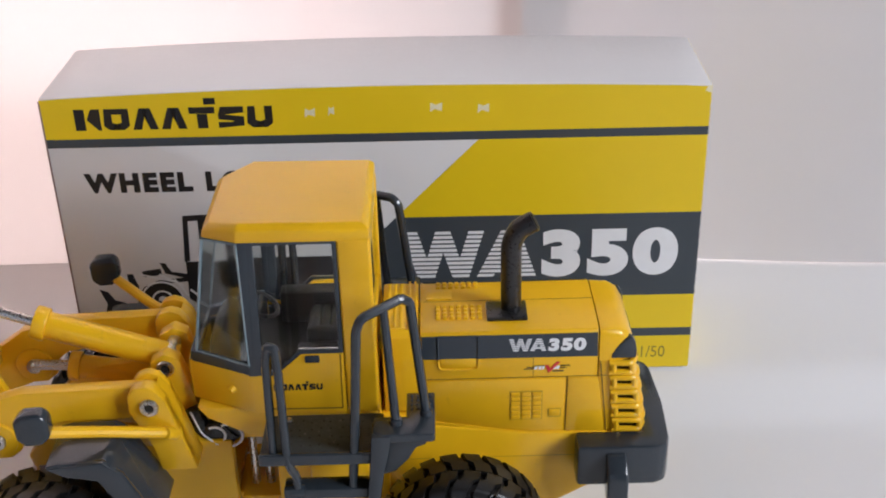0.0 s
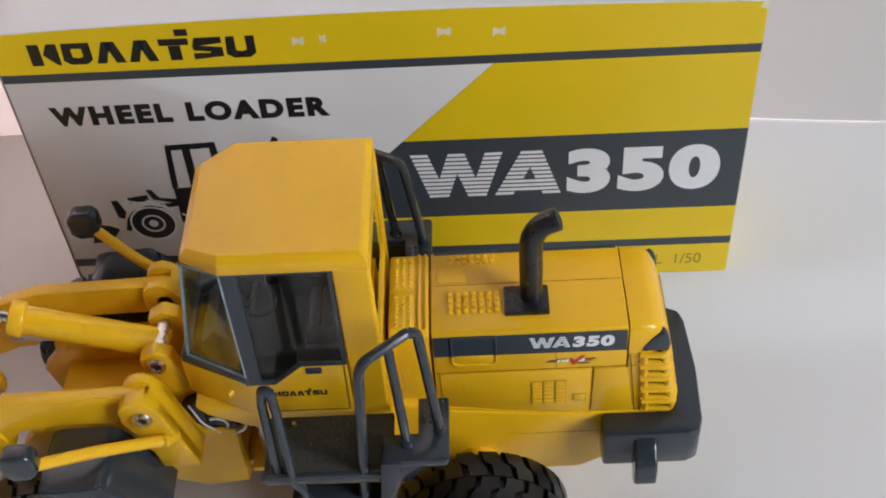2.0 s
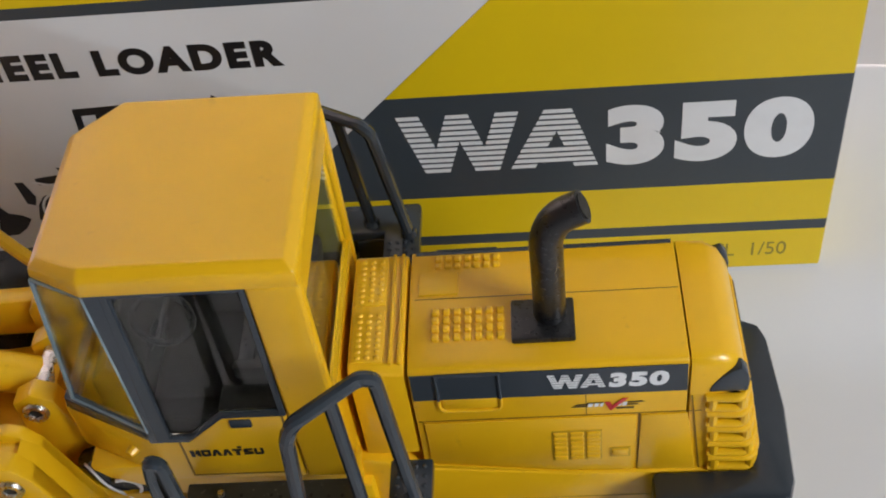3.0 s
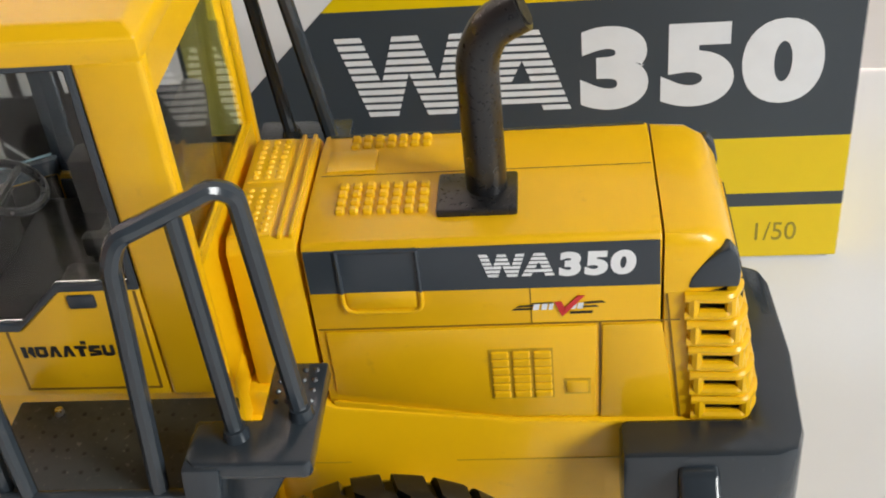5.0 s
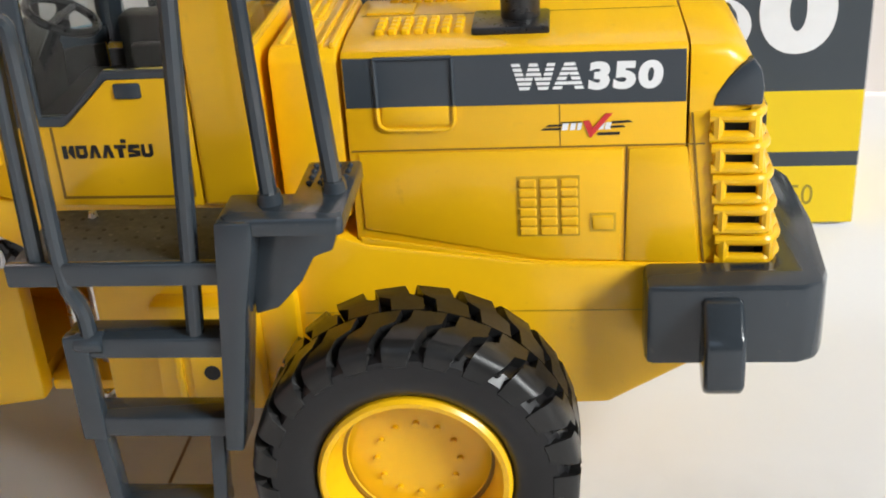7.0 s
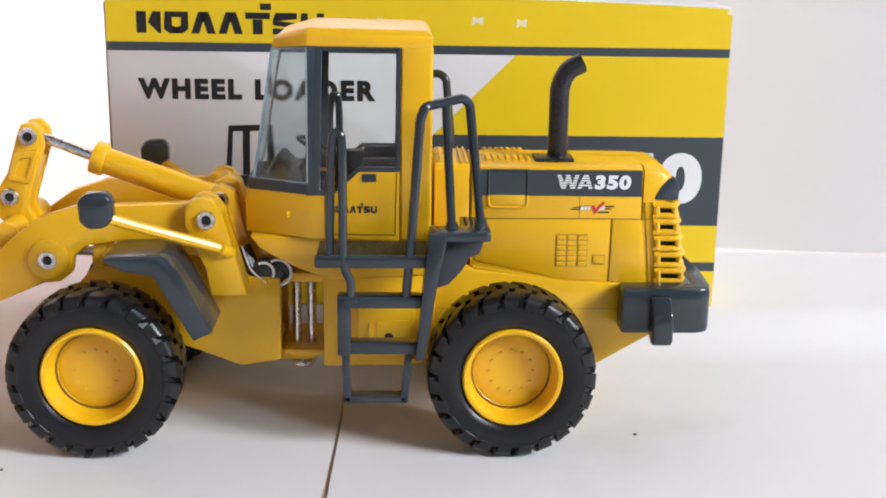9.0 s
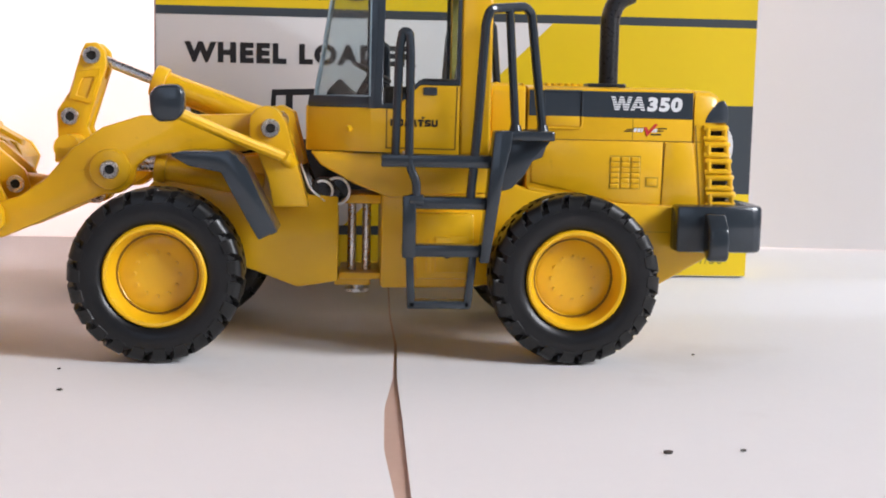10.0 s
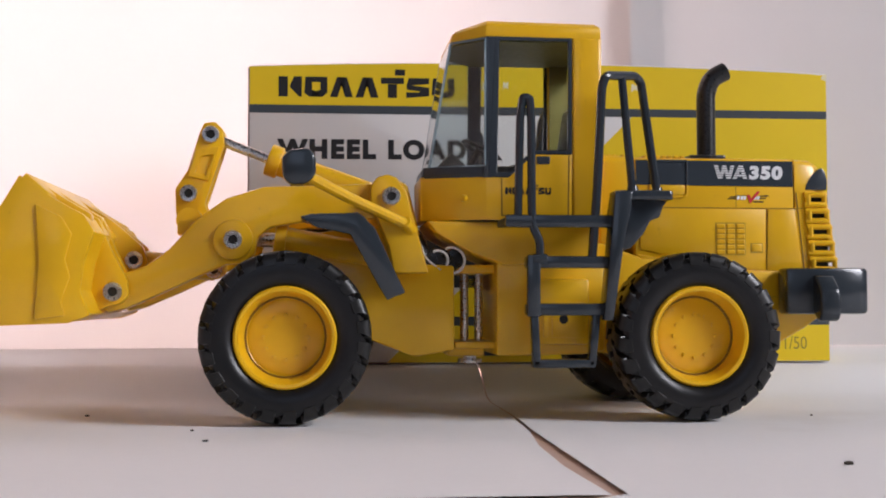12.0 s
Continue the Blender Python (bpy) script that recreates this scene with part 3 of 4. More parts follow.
for cx, t in ((-1.8, 0.1), (66.3, 0.23)):
    for near in (True, False):
        make_wheel(cx if near else cx + (2.2 if cx < 10 else -0.6), near, t)
for cx in (-1.8, 66.3):
    P("axle", joined(rod((cx, -17, 14), (cx, 17, 14), 3.2, None, 18), rod((cx, -6, 14), (cx, 6, 14), 5.0, None, 18, 0.8)), YELLOW)

FRAME_M.append(LOADER_M @ Matrix.Translation((-0.9, 0, 0)))
# rear frame and hood
HN, HF = -7.6, 9.6
P("rear_frame", prism([(55, 30), (62, 27.5), (78, 25.4), (96, 25), (96.2, 17.6), (93, 15.4), (84, 10.2), (70, 9.6), (60, 9.6), (52, 11), (52, 30)], -8.2, 9.8, 0.5), YELLOW)
P("frame_seam", joined(block(72, 95.9, -8.25, -8.2, 20.42, 20.54), block(55.5, 62, -8.25, -8.2, 20.4, 20.52)), GROOVE_SHADE)
P("hood", prism([(HN, 25.2), (HN, 44.9), (HN + 0.5, 45.5), (-4.0, 45.9), (6.0, 45.9), (HF - 0.5, 45.5), (HF, 44.9), (HF, 25.2)], 61.0, 90.6, 0.25, "x"), YELLOW)
P("hood_front", prism([(HN + 0.2, 30), (HN + 0.2, 44.9), (HN + 1.2, 45.9), (HF - 1.2, 45.9), (HF - 0.2, 44.9), (HF - 0.2, 30)], 54.6, 60.7, 0.35, "x"), YELLOW)
# tail cap, leaning towards the rear
cap = bmesh.new()
secs = [(90.8, 45.6, 0.0), (93.8, 45.4, 0.0), (95.4, 44.6, 0.4), (96.5, 42.8, 0.9), (96.9, 40.2, 1.2)]
rings = []
for x, zt, inset in secs:
    rings.append([cap.verts.new(p) for p in ((x, HN + inset, 39.4), (x, HN + inset, zt - 1.2), (x, HN + inset + 0.5, zt - 0.35), (x, HN + inset + 1.4, zt), (x, HF - inset - 1.4, zt), (x, HF - inset - 0.5, zt - 0.35), (x, HF - inset, zt - 1.2), (x, HF - inset, 39.4))])
for a, b in zip(rings, rings[1:]):
    for k in range(8):
        cap.faces.new((a[k], a[(k + 1) % 8], b[(k + 1) % 8], b[k]))
cap.faces.new(rings[0])
cap.faces.new(rings[-1][::-1])
bmesh.ops.recalc_face_normals(cap, faces=cap.faces)
P("tail_cap", cap, YELLOW, loader, "rounded yellow rear cap of the hood")
# solid dark block in place of the shade between the fins
P("grille_shade", block(93.6, 97.05, HN + 0.5, HF - 0.5, 25.4, 39.4, 0.2), SHADE_SPECK, loader, "dark block painted as the shade behind the rear fins")
for ya, yb in ((HN - 0.05, HN + 1.2), (HF - 1.2, HF + 0.05)):
    P("corner_pillar", prism([(90.8, 24.9), (94.6, 24.9), (93.2, 39.6), (90.8, 39.6)], ya, yb, 0.2), YELLOW)
P("rear_core", block(90.8, 93.9, HN + 1.0, HF - 1.0, 25.0, 39.5), SHADE_SPECK)
for k in range(5):
    z = 26.4 + k * 2.93
    x1 = 98.9 - k * 0.46
    x0 = 93.4 - k * 0.22
    loops = [tube([(x0, HN - 0.1, z + d), (x1 - 0.9, HN - 0.35, z + d), (x1, HN + 1.2, z + d), (x1, HF - 1.2, z + d), (x1 - 0.9, HF + 0.35, z + d), (x0, HF + 0.1, z + d)], 0.54, 10, 0.35) for d in (-0.92, 0.92)]
    for yy in (HN - 0.2, HF + 0.2):
        loops.append(tube([(x1 - 0.75, yy, z - 0.95), (x1 - 0.75, yy, z + 0.95)], 0.5, 8))
        loops.append(tube([(x0 + 0.7, yy, z - 0.95), (x0 + 0.7, yy, z + 0.95)], 0.55, 8))
    P("grille_fin", joined(*loops), YELLOW, loader, "flattened yellow loop of the rear grille")
for yy in (HN + 0.25, HF - 0.25):
    P("fin_bar", tube([(98.3, yy, 26.4), (96.6, yy, 37.6), (96.4, yy, 39.6)], 0.45, 8), YELLOW)
P("rear_screen", block(96.6, 97.6, HN + 1.6, HF - 1.6, 25.6, 39.4, 0.15), SHADE_SPECK)
for s, y in ((-1, HN), (1, HF)):
    lens = prism([(92.7, 39.9), (96.9, 39.9), (97.0, 41.5), (96.7, 43.0), (96.0, 44.0), (95.0, 43.5), (93.8, 42.3), (93.0, 41.0)], y + s * 0.16 if s < 0 else y - 1.2, y + 1.4 if s < 0 else y + 0.16, 0.25)
    P("tail_light", lens, STRIPE, loader, "dark grey teardrop lamp")

# painted stripe, doors and louvres on both sides of the hood
for s, y in ((-1, HN), (1, HF)):
    o = lambda d: y + s * d
    lo, hi = (lambda d: min(y, o(d))), (lambda d: max(y, o(d)))
    slab = lambda pts, d, w=0.0: prism(pts, lo(d), hi(d), w)
    P("stripe", slab([(61.2, 40.6), (90.5, 40.45), (90.4, 45.05), (61.2, 45.05)], 0.10), STRIPE, loader, "dark grey painted stripe")
    panel = P("service_panel", slab([(61.9, 29.0), (61.9, 36.3), (85.2, 36.3), (84.9, 25.4), (78.0, 25.7)], 0.22, 0.1), YELLOW, loader, "raised yellow side panel")
    P("service_panel", slab([(85.7, 36.3), (90.7, 36.35), (92.0, 25.1), (85.4, 25.3)], 0.22, 0.1), YELLOW, loader, "raised yellow side panel")
    P("panel_joint", joined(slab([(61.3, 36.46), (92.2, 36.46), (92.2, 36.60), (61.3, 36.60)], 0.06), slab([(85.32, 25.3), (85.5, 25.3), (85.6, 36.44), (85.42, 36.44)], 0.06), slab([(79.7, 36.6), (79.8, 36.6), (79.8, 40.4), (79.7, 40.4)], 0.03), slab([(90.95, 39.4), (91.12, 39.4), (92.55, 25.1), (92.35, 25.1)], 0.14)), JOINT, loader, "thin dark joint line")
    P("side_bead", slab([(61.4, 26.9), (61.4, 28.2), (77.4, 25.5), (95, 24.9), (95, 24.3), (77.2, 24.7)], 0.30, 0.12), YELLOW)
    bead = lambda pts: tube([(x, o(0.12), z) for x, z in pts], 0.21, 8)
    hatch = P("hatch", bead([(63.9, 40.62), (63.9, 39.3), (64.15, 38.75), (64.7, 38.5), (69.8, 38.42), (70.35, 38.65), (70.6, 39.2), (70.6, 40.6)]), YELLOW, loader, "raised rim of a filler hatch, yellow below and grey above")
    for hx in (63.9, 70.6):
        P("hatch_rim", bead([(hx, 40.6), (hx, 42.5), (hx, 44.98)]), STRIPE, hatch)
    P("hatch_rim", bead([(63.9, 44.95), (67.2, 44.95), (70.6, 44.95)]), STRIPE, hatch)
    P("hatch_cover", slab([(64.3, 38.95), (70.2, 38.9), (70.2, 40.6), (64.3, 40.62)], 0.14, 0.05), YELLOW, hatch)
    lm = piece_mesh("louvre", slab([(0, 0), (1.56, 0), (1.56, 0.78), (0, 0.78)], 0.46, 0.16))
    for v in lm.vertices:
        v.co.y -= y * FRAME_M[-1].to_scale().y
    for i in range(3):
        for j in range(6):
            piece("louvre", lm, YELLOW, panel, (76.0 + i * 1.84, y, 28.15 + j * 0.94))
    # shade between the louvres, painted as one darker slab behind them
    P("louvre_shadow", slab([(75.8, 28.0), (81.4, 28.0), (81.4, 33.9), (75.8, 33.9)], 0.27), GROOVE_SHADE, panel)
    P("latch", joined(slab([(82.3, 28.4), (84.6, 28.4), (84.6, 30.2), (82.3, 30.2)], 0.30), ), GROOVE_SHADE, panel)
    P("latch_button", slab([(82.5, 28.6), (84.4, 28.6), (84.4, 30.0), (82.5, 30.0)], 0.42, 0.15), YELLOW, panel)
yt = HN - 0.11
letters(lettering("350", 82.2, 88.5, 41.7, 44.2, yt, 0.05, 0.055, 0.06, 1.14), PRINT_W, loader, "white numeral on the stripe")
striped_letters(75.7, 81.9, 41.7, 44.2, yt, 6, PRINT_W, loader)
yb = HN - 0.03
for bx, bw in ((79.9, 0.5), (80.6, 0.45), (81.2, 0.35), (82.9, 0.6), (83.6, 0.5)):
    P("badge", prism([(bx, 38.05), (bx + bw, 38.08), (bx + bw + 0.12, 38.72), (bx + 0.12, 38.7)], yb - 0.03, yb), PRINT_W, loader, "pale stroke of a small badge")
for pts in ([(78.1, 38.1), (79.8, 38.12), (79.9, 38.3), (78.4, 38.28)], [(78.5, 38.42), (79.9, 38.45), (80.0, 38.62), (78.8, 38.6)], [(84.2, 38.6), (86.0, 38.68), (85.7, 38.88), (84.2, 38.8)], [(84.1, 38.2), (85.4, 38.25), (85.2, 38.42), (84.1, 38.38)], [(83.0, 37.55), (84.9, 37.57), (84.9, 37.82), (83.0, 37.8)], [(79.8, 38.72), (81.6, 38.76), (81.6, 38.86), (79.9, 38.82)]):
    P("badge", prism(pts, yb - 0.06, yb - 0.01), PRINT_K, loader, "black stroke of a small badge")
P("badge", joined(prism([(81.75, 38.9), (82.3, 38.95), (82.75, 37.9), (82.35, 37.3)], yb - 0.09, yb - 0.04), prism([(82.36, 37.3), (82.6, 38.25), (83.7, 39.55), (84.3, 39.55)], yb - 0.11, yb - 0.05)), PRINT_R, loader, "red flash of a small badge")



def studs(name, x0, x1, n, y0, y1, m, z, sx, sy, h=0.4, mat=YELLOW):
    me = piece_mesh(name, block(-sx, sx, -sy, sy, -0.2, h, 0.18, 1))
    for i in range(n):
        for j in range(m):
            piece(name, me, mat, loader, (x0 + (x1 - x0) * (i + 0.5) / n, y0 + (y1 - y0) * (j + 0.5) / m, z))


P("hood_seam", joined(block(61.6, 90.4, 1.9, 2.0, 45.85, 45.93)), JOINT)
studs("hood_stud", 63.4, 71.6, 7, -4.1, 0.5, 4, 45.9, 0.42, 0.42, 0.5)
studs("hood_stud", 63.6, 71.2, 7, 6.0, 8.2, 2, 45.7, 0.42, 0.42, 0.5)
P("hood_plate", joined(block(62.0, 66.4, 2.4, 5.6, 45.8, 46.1, 0.1)), YELLOW)
P("cowl_panel", block(55.0, 58.4, -6.3, 0.6, 45.7, 46.05, 0.1), YELLOW)
P("cowl_panel", block(55.0, 58.4, 1.4, 8.2, 45.7, 46.05, 0.1), YELLOW)
studs("cowl_stud", 55.2, 58.3, 3, -6.1, 0.4, 8, 46.0, 0.32, 0.27, 0.28)
studs("cowl_stud", 55.2, 58.3, 3, 1.6, 8.0, 8, 46.0, 0.32, 0.27, 0.28)
P("cowl_rib", joined(block(59.0, 59.4, -6.6, 8.6, 45.7, 46.2, 0.1), block(60.0, 60.4, -6.6, 8.6, 45.7, 46.2, 0.1)), YELLOW)
P("far_edge_line", block(61.5, 90.3, HF - 1.0, HF - 0.6, 45.3, 45.62), STRIPE)

# exhaust
P("exhaust_base", block(72.2, 79.0, -4.6, 0.9, 45.4, 46.5, 0.25), BLACK, loader, "black base plate of the exhaust")
P("exhaust_pipe", tube([(76.4, -1.2, 45.8), (76.4, -1.2, 58.6), (77.6, -1.2, 61.3), (80.2, -1.2, 62.6)], 1.75, 16, 0.45), BLACK, loader, "black bent exhaust stack")
P("exhaust_mouth_shade", rod((79.6, -1.2, 62.3), (80.35, -1.2, 62.68), 1.4, 1.35, 14), SHADE_SPECK)

# counterweight
cwplan = [(87.0, -13.0), (100.4, -13.0), (102.3, -12.2), (103.0, -10.0), (103.5, 0.0), (103.0, 10.0), (102.3, 12.2), (100.4, 13.0), (87.0, 13.0), (87.0, 9.9), (97.8, 9.9), (98.2, -8.3), (87.0, -8.3)]
P("counterweight", prism(cwplan, 17.4, 25.6, 0.7, "z"), GREY, loader, "glossy dark grey counterweight")
# dark strip that fills the gap between counterweight and frame
P("counterweight_gap", prism([(95.5, -8.4), (98.4, -8.4), (98.4, 10), (95.5, 10)], 23.6, 24.6, 0.2, "z"), SHADE_SPECK)
for s in (-1, 1):
    P("tow_block", prism([(s * 12.0, 24.4), (s * 13.8, 24.3), (s * 16.2, 22.0), (s * 16.6, 20.8), (s * 16.6, 17.2), (s * 15.8, 16.2), (s * 14.6, 16.2), (s * 12.0, 18.2)], 91.8, 95.4, 0.5, "x", 3), GREY, loader, "rounded grey block on the counterweight")
FRAME_M.pop()

# cab
FRAME_M.append(LOADER_M @ Matrix.Translation((-0.6, 0, 0)))
CN = 12.0


def side_ring(outer, holes_from, y0, y1):
    """A frame between an outer polygon and an inner one with as many corners."""
    bm = bmesh.new()
    n = len(outer)
    v = [[bm.verts.new((a, y, b)) for a, b in pts] for pts, y in ((outer, y0), (holes_from, y0), (holes_from, y1), (outer, y1))]
    for i in range(n):
        j = (i + 1) % n
        for a, b in ((0, 1), (1, 2), (2, 3), (3, 0)):
            bm.faces.new((v[a][i], v[a][j], v[b][j], v[b][i]))
    bmesh.ops.recalc_face_normals(bm, faces=bm.faces)
    return bevelled(bm, 0.15, 1)


roof = bmesh.new()
r_top = [(33.4, -11.2, 68.9), (52.6, -11.2, 68.6), (52.6, 11.2, 68.6), (33.4, 11.2, 68.9), (28.4, 8.2, 67.6), (28.4, -8.2, 67.6)]
r_mid = [(33.2, -12.3, 67.9), (53.6, -12.2, 67.7), (53.6, 12.2, 67.7), (33.2, 12.3, 67.9), (27.4, 8.9, 66.7), (27.4, -8.9, 66.7)]
r_low = [(33.0, -12.3, 65.9), (53.6, -12.2, 65.7), (53.6, 12.2, 65.7), (33.0, 12.3, 65.9), (27.1, 8.9, 65.3), (27.1, -8.9, 65.3)]
lv = [[roof.verts.new(p) for p in ring] for ring in (r_top, r_mid, r_low)]
roof.faces.new(lv[0])
roof.faces.new(lv[2][::-1])
for a, b in zip(lv, lv[1:]):
    for k in range(6):
        roof.faces.new((a[k], a[(k + 1) % 6], b[(k + 1) % 6], b[k]))
bmesh.ops.recalc_face_normals(roof, faces=roof.faces)
bevelled(roof, 0.25, 2, 20)
P("cab_roof", roof, YELLOW, loader, "yellow cab roof with clipped front corners")
P("roof_lining", prism([(33.0, -11.6), (52.6, -11.6), (52.6, 11.6), (33.0, 11.6), (28, 6.4), (28, -6.4)], 65.1, 65.6, 0, "z"), OLIVE)
for s in (-1, 1):
    ya, yb2 = (-CN, -CN + 1.0) if s < 0 else (CN - 1.0, CN)
    yo = -CN - 0.16 if s < 0 else CN - 0.5
    yi = -CN + 0.5 if s < 0 else CN + 0.16
    P("rear_pillar", prism([(48.4, 33.6), (53.6, 33.6), (53.6, 66.0), (48.4, 66.0)], ya - (0.25 if s < 0 else 0), yb2 + (0.25 if s > 0 else 0), 0.48, "y", 3), YELLOW)
    P("cab_side", prism([(33.0, 33.9), (48.3, 33.6), (48.3, 45.4), (41.6, 45.4), (37.2, 41.3), (33.0, 41.5)], ya, yb2, 0.12), YELLOW, loader, "yellow lower cab side with the door")
    P("door_joint", joined(prism([(35.9, 34.5), (47.6, 34.4), (47.6, 34.65), (35.9, 34.75)], ya - 0.03 if s < 0 else yb2 - 0.2, ya + 0.2 if s < 0 else yb2 + 0.03), prism([(47.45, 34.5), (47.7, 34.5), (47.9, 45.2), (47.65, 45.2)], ya - 0.03 if s < 0 else yb2 - 0.2, ya + 0.2 if s < 0 else yb2 + 0.03), prism([(35.7, 34.5), (35.95, 34.5), (35.95, 41.2), (35.7, 41.2)], ya - 0.03 if s < 0 else yb2 - 0.2, ya + 0.2 if s < 0 else yb2 + 0.03)), JOINT, loader, "thin dark joint round the door")
    outer = [(34.6, 66.0), (48.4, 66.0), (48.3, 45.3), (41.5, 45.3), (37.0, 41.2), (33.4, 41.3)]
    inner = [(35.5, 65.3), (47.7, 65.3), (47.6, 46.1), (41.3, 46.1), (37.4, 42.2), (35.1, 42.2)]
    P("window_frame", side_ring(outer, inner, yo, yi), STRIPE, loader, "dark grey door window frame")
    P("window_pane", prism(inner, -CN + 0.35 if s < 0 else CN - 0.55, -CN + 0.55 if s < 0 else CN - 0.35), PANE, loader, "clear plastic door window").visible_shadow = False
    P("corner_post", prism([(33.0, 66.0), (34.9, 66.0), (34.2, 41.2), (32.6, 41.2)], yo + 0.05, yi - 0.05, 0.15), STRIPE, loader, "dark grey front post")
    P("door_handle", prism([(42.0, 43.6), (44.4, 43.6), (44.4, 45.0), (42.0, 45.0)], yo - 0.1 if s < 0 else CN - 0.1, -CN + 0.2 if s < 0 else CN + 0.26, 0.3), STRIPE, loader, "dark grey door handle recess")
    # corner glass between the post and the windscreen
    cg = bmesh.new()
    q = [(33.0, s * 11.9, 65.8), (33.0, s * 11.9, 43.3), (23.6, s * 7.0, 43.2), (27.3, s * 8.93, 65.2)]
    n = Vector((q[2][0] - q[1][0], q[2][1] - q[1][1], 0)).cross(Vector((0, 0, 1))).normalized() * 0.3
    a = [cg.verts.new(p) for p in q]
    b = [cg.verts.new(Vector(p) + n) for p in q]
    cg.faces.new(a)
    cg.faces.new(b[::-1])
    for k in range(4):
        cg.faces.new((a[k], a[(k + 1) % 4], b[(k + 1) % 4], b[k]))
    P("window_pane", cg, PANE_FRONT, loader, "clear plastic corner window").visible_shadow = False
    P("pane_edge_glint", joined(tube([(33.0, s * 12.0, 65.6), (32.9, s * 12.0, 43.3)], 0.2, 6), tube([(33.0, s * 12.0, 43.3), (23.5, s * 7.1, 43.2)], 0.2, 6), tube([(33.0, s * 12.0, 65.6), (27.2, s * 9.0, 65.1)], 0.2, 6), tube([(27.2, s * 8.98, 65.1), (23.5, s * 7.05, 43.2)], 0.25, 6)), PANE_GLINT, loader, "blue-grey strip painted as the glint on the clear window's edge")
    P("lower_corner", prism([(22.2, s * 6.9), (33.1, s * 12.0), (33.1, s * 10.6), (23.2, s * 5.9)], 33.9, 41.7, 0.15, "z"), YELLOW, loader, "yellow cab corner under the glass")
    P("sill_trim", prism([(22.5, s * 7.1), (33.2, s * 12.15), (33.2, s * 10.8), (23.4, s * 6.1)], 41.3, 43.3, 0.15, "z"), STRIPE, loader, "dark grey trim under the corner glass")
    P("lamp_boss", rod((29.5, s * 10.2, 37.7), (29.0, s * 11.1, 37.7), 0.7, 0.5, 10), YELLOW)
    P("rear_edge", prism([(52.8, 33.6), (53.7, 33.6), (53.7, 66), (52.8, 66)], s * 12 - (1.2 if s > 0 else 0), s * 12 + (1.2 if s < 0 else 0), 0.3), YELLOW)
ws = bmesh.new()
wa = [ws.verts.new(p) for p in ((23.6, -6.95, 43.2), (23.6, 6.95, 43.2), (27.3, 8.85, 65.2), (27.3, -8.85, 65.2))]
wb = [ws.verts.new((v.co.x - 0.3, v.co.y, v.co.z)) for v in wa]
ws.faces.new(wa)
ws.faces.new(wb[::-1])
for k in range(4):
    ws.faces.new((wa[k], wa[(k + 1) % 4], wb[(k + 1) % 4], wb[k]))
P("windscreen", ws, PANE_FRONT, loader, "clear plastic windscreen").visible_shadow = False
P("cab_nose", prism([(22.0, 33.9), (23.4, 33.9), (23.4, 41.6), (22.0, 41.6)], -6.9, 6.9, 0.2), YELLOW, loader, "yellow panel under the windscreen")
P("sill_trim", prism([(22.2, 41.3), (23.7, 41.3), (23.9, 43.3), (22.5, 43.3)], -7.0, 7.0, 0.15), STRIPE)
P("cab_back", joined(block(52.6, 53.5, -10.9, 10.9, 33.6, 46.5), block(52.6, 53.5, -10.9, 10.9, 62.5, 66)), YELLOW, loader, "yellow rear wall of the cab with a window opening")
P("window_pane", block(52.9, 53.1, -10.9, 10.9, 46.5, 62.5), PANE, loader, "clear plastic rear window").visible_shadow = False
P("cab_floor", prism([(23.4, -6.5), (33.0, -11.0), (52.6, -11.0), (52.6, 11.0), (33.0, 11.0), (23.4, 6.5)], 33.7, 35.2, 0, "z"), INSIDE, loader, "dark cab floor")
for s in (-1, 1):
    P("cab_lining", prism([(33.2, 34.5), (52.4, 34.5), (52.4, 45.0), (41.4, 45.0), (37.0, 41.0), (33.2, 41.0)], s * 10.7 - 0.15, s * 10.7 + 0.15), INSIDE)
for s in (-1, 1):
    P("cab_lining", prism([(23.6, s * 5.8), (33.1, s * 10.5), (33.1, s * 10.2), (23.6, s * 5.5)], 34.5, 41.8, 0, "z"), INSIDE)
P("cab_lining", block(52.2, 52.5, -10.6, 10.6, 34.5, 46.3), INSIDE)
P("cab_lining", block(48.6, 52.2, 10.0, 10.6, 45.6, 65.0), OLIVE, loader, "olive inner face of the cab post")
P("seat", joined(block(41.5, 50.5, -5.0, 5.0, 35.2, 44.2, 0.9), prism([(48.0, 43.5), (51.0, 43.5), (52.2, 55.0), (50.0, 55.4)], -4.6, 4.6, 0.8), block(42.0, 49.0, -6.6, -5.2, 44.5, 46.6, 0.4), block(42.0, 49.0, 5.2, 6.6, 44.5, 46.6, 0.4)), INSIDE, loader, "dark moulded operator's seat")
P("seat_cushion", joined(*[block(42.2 + k * 1.75, 43.7 + k * 1.75, -4.4, 4.4, 44.0, 44.75, 0.3) for k in range(4)]), BLACK, loader, "dark ribbed seat cushion")
P("console", joined(prism([(25.0, 35.0), (30.5, 35.0), (31.0, 43.5), (27.8, 46.5), (25.5, 44.0)], -5.5, 5.5, 0.6), block(40.5, 50, -10.4, -7.0, 35, 44.6, 0.5), block(36, 50, 7.0, 10.4, 35, 45.4, 0.5), block(31, 41, -5, 10, 35, 39.5, 0.5)), INSIDE, loader, "dark dashboard and side consoles")
wheel_pts = [(33.6 + 3.3 * 0.9 * math.cos(a), 3.3 * math.sin(a), 47.6 - 3.3 * 0.44 * math.cos(a)) for a in (2 * math.pi * k / 24 for k in range(25))]
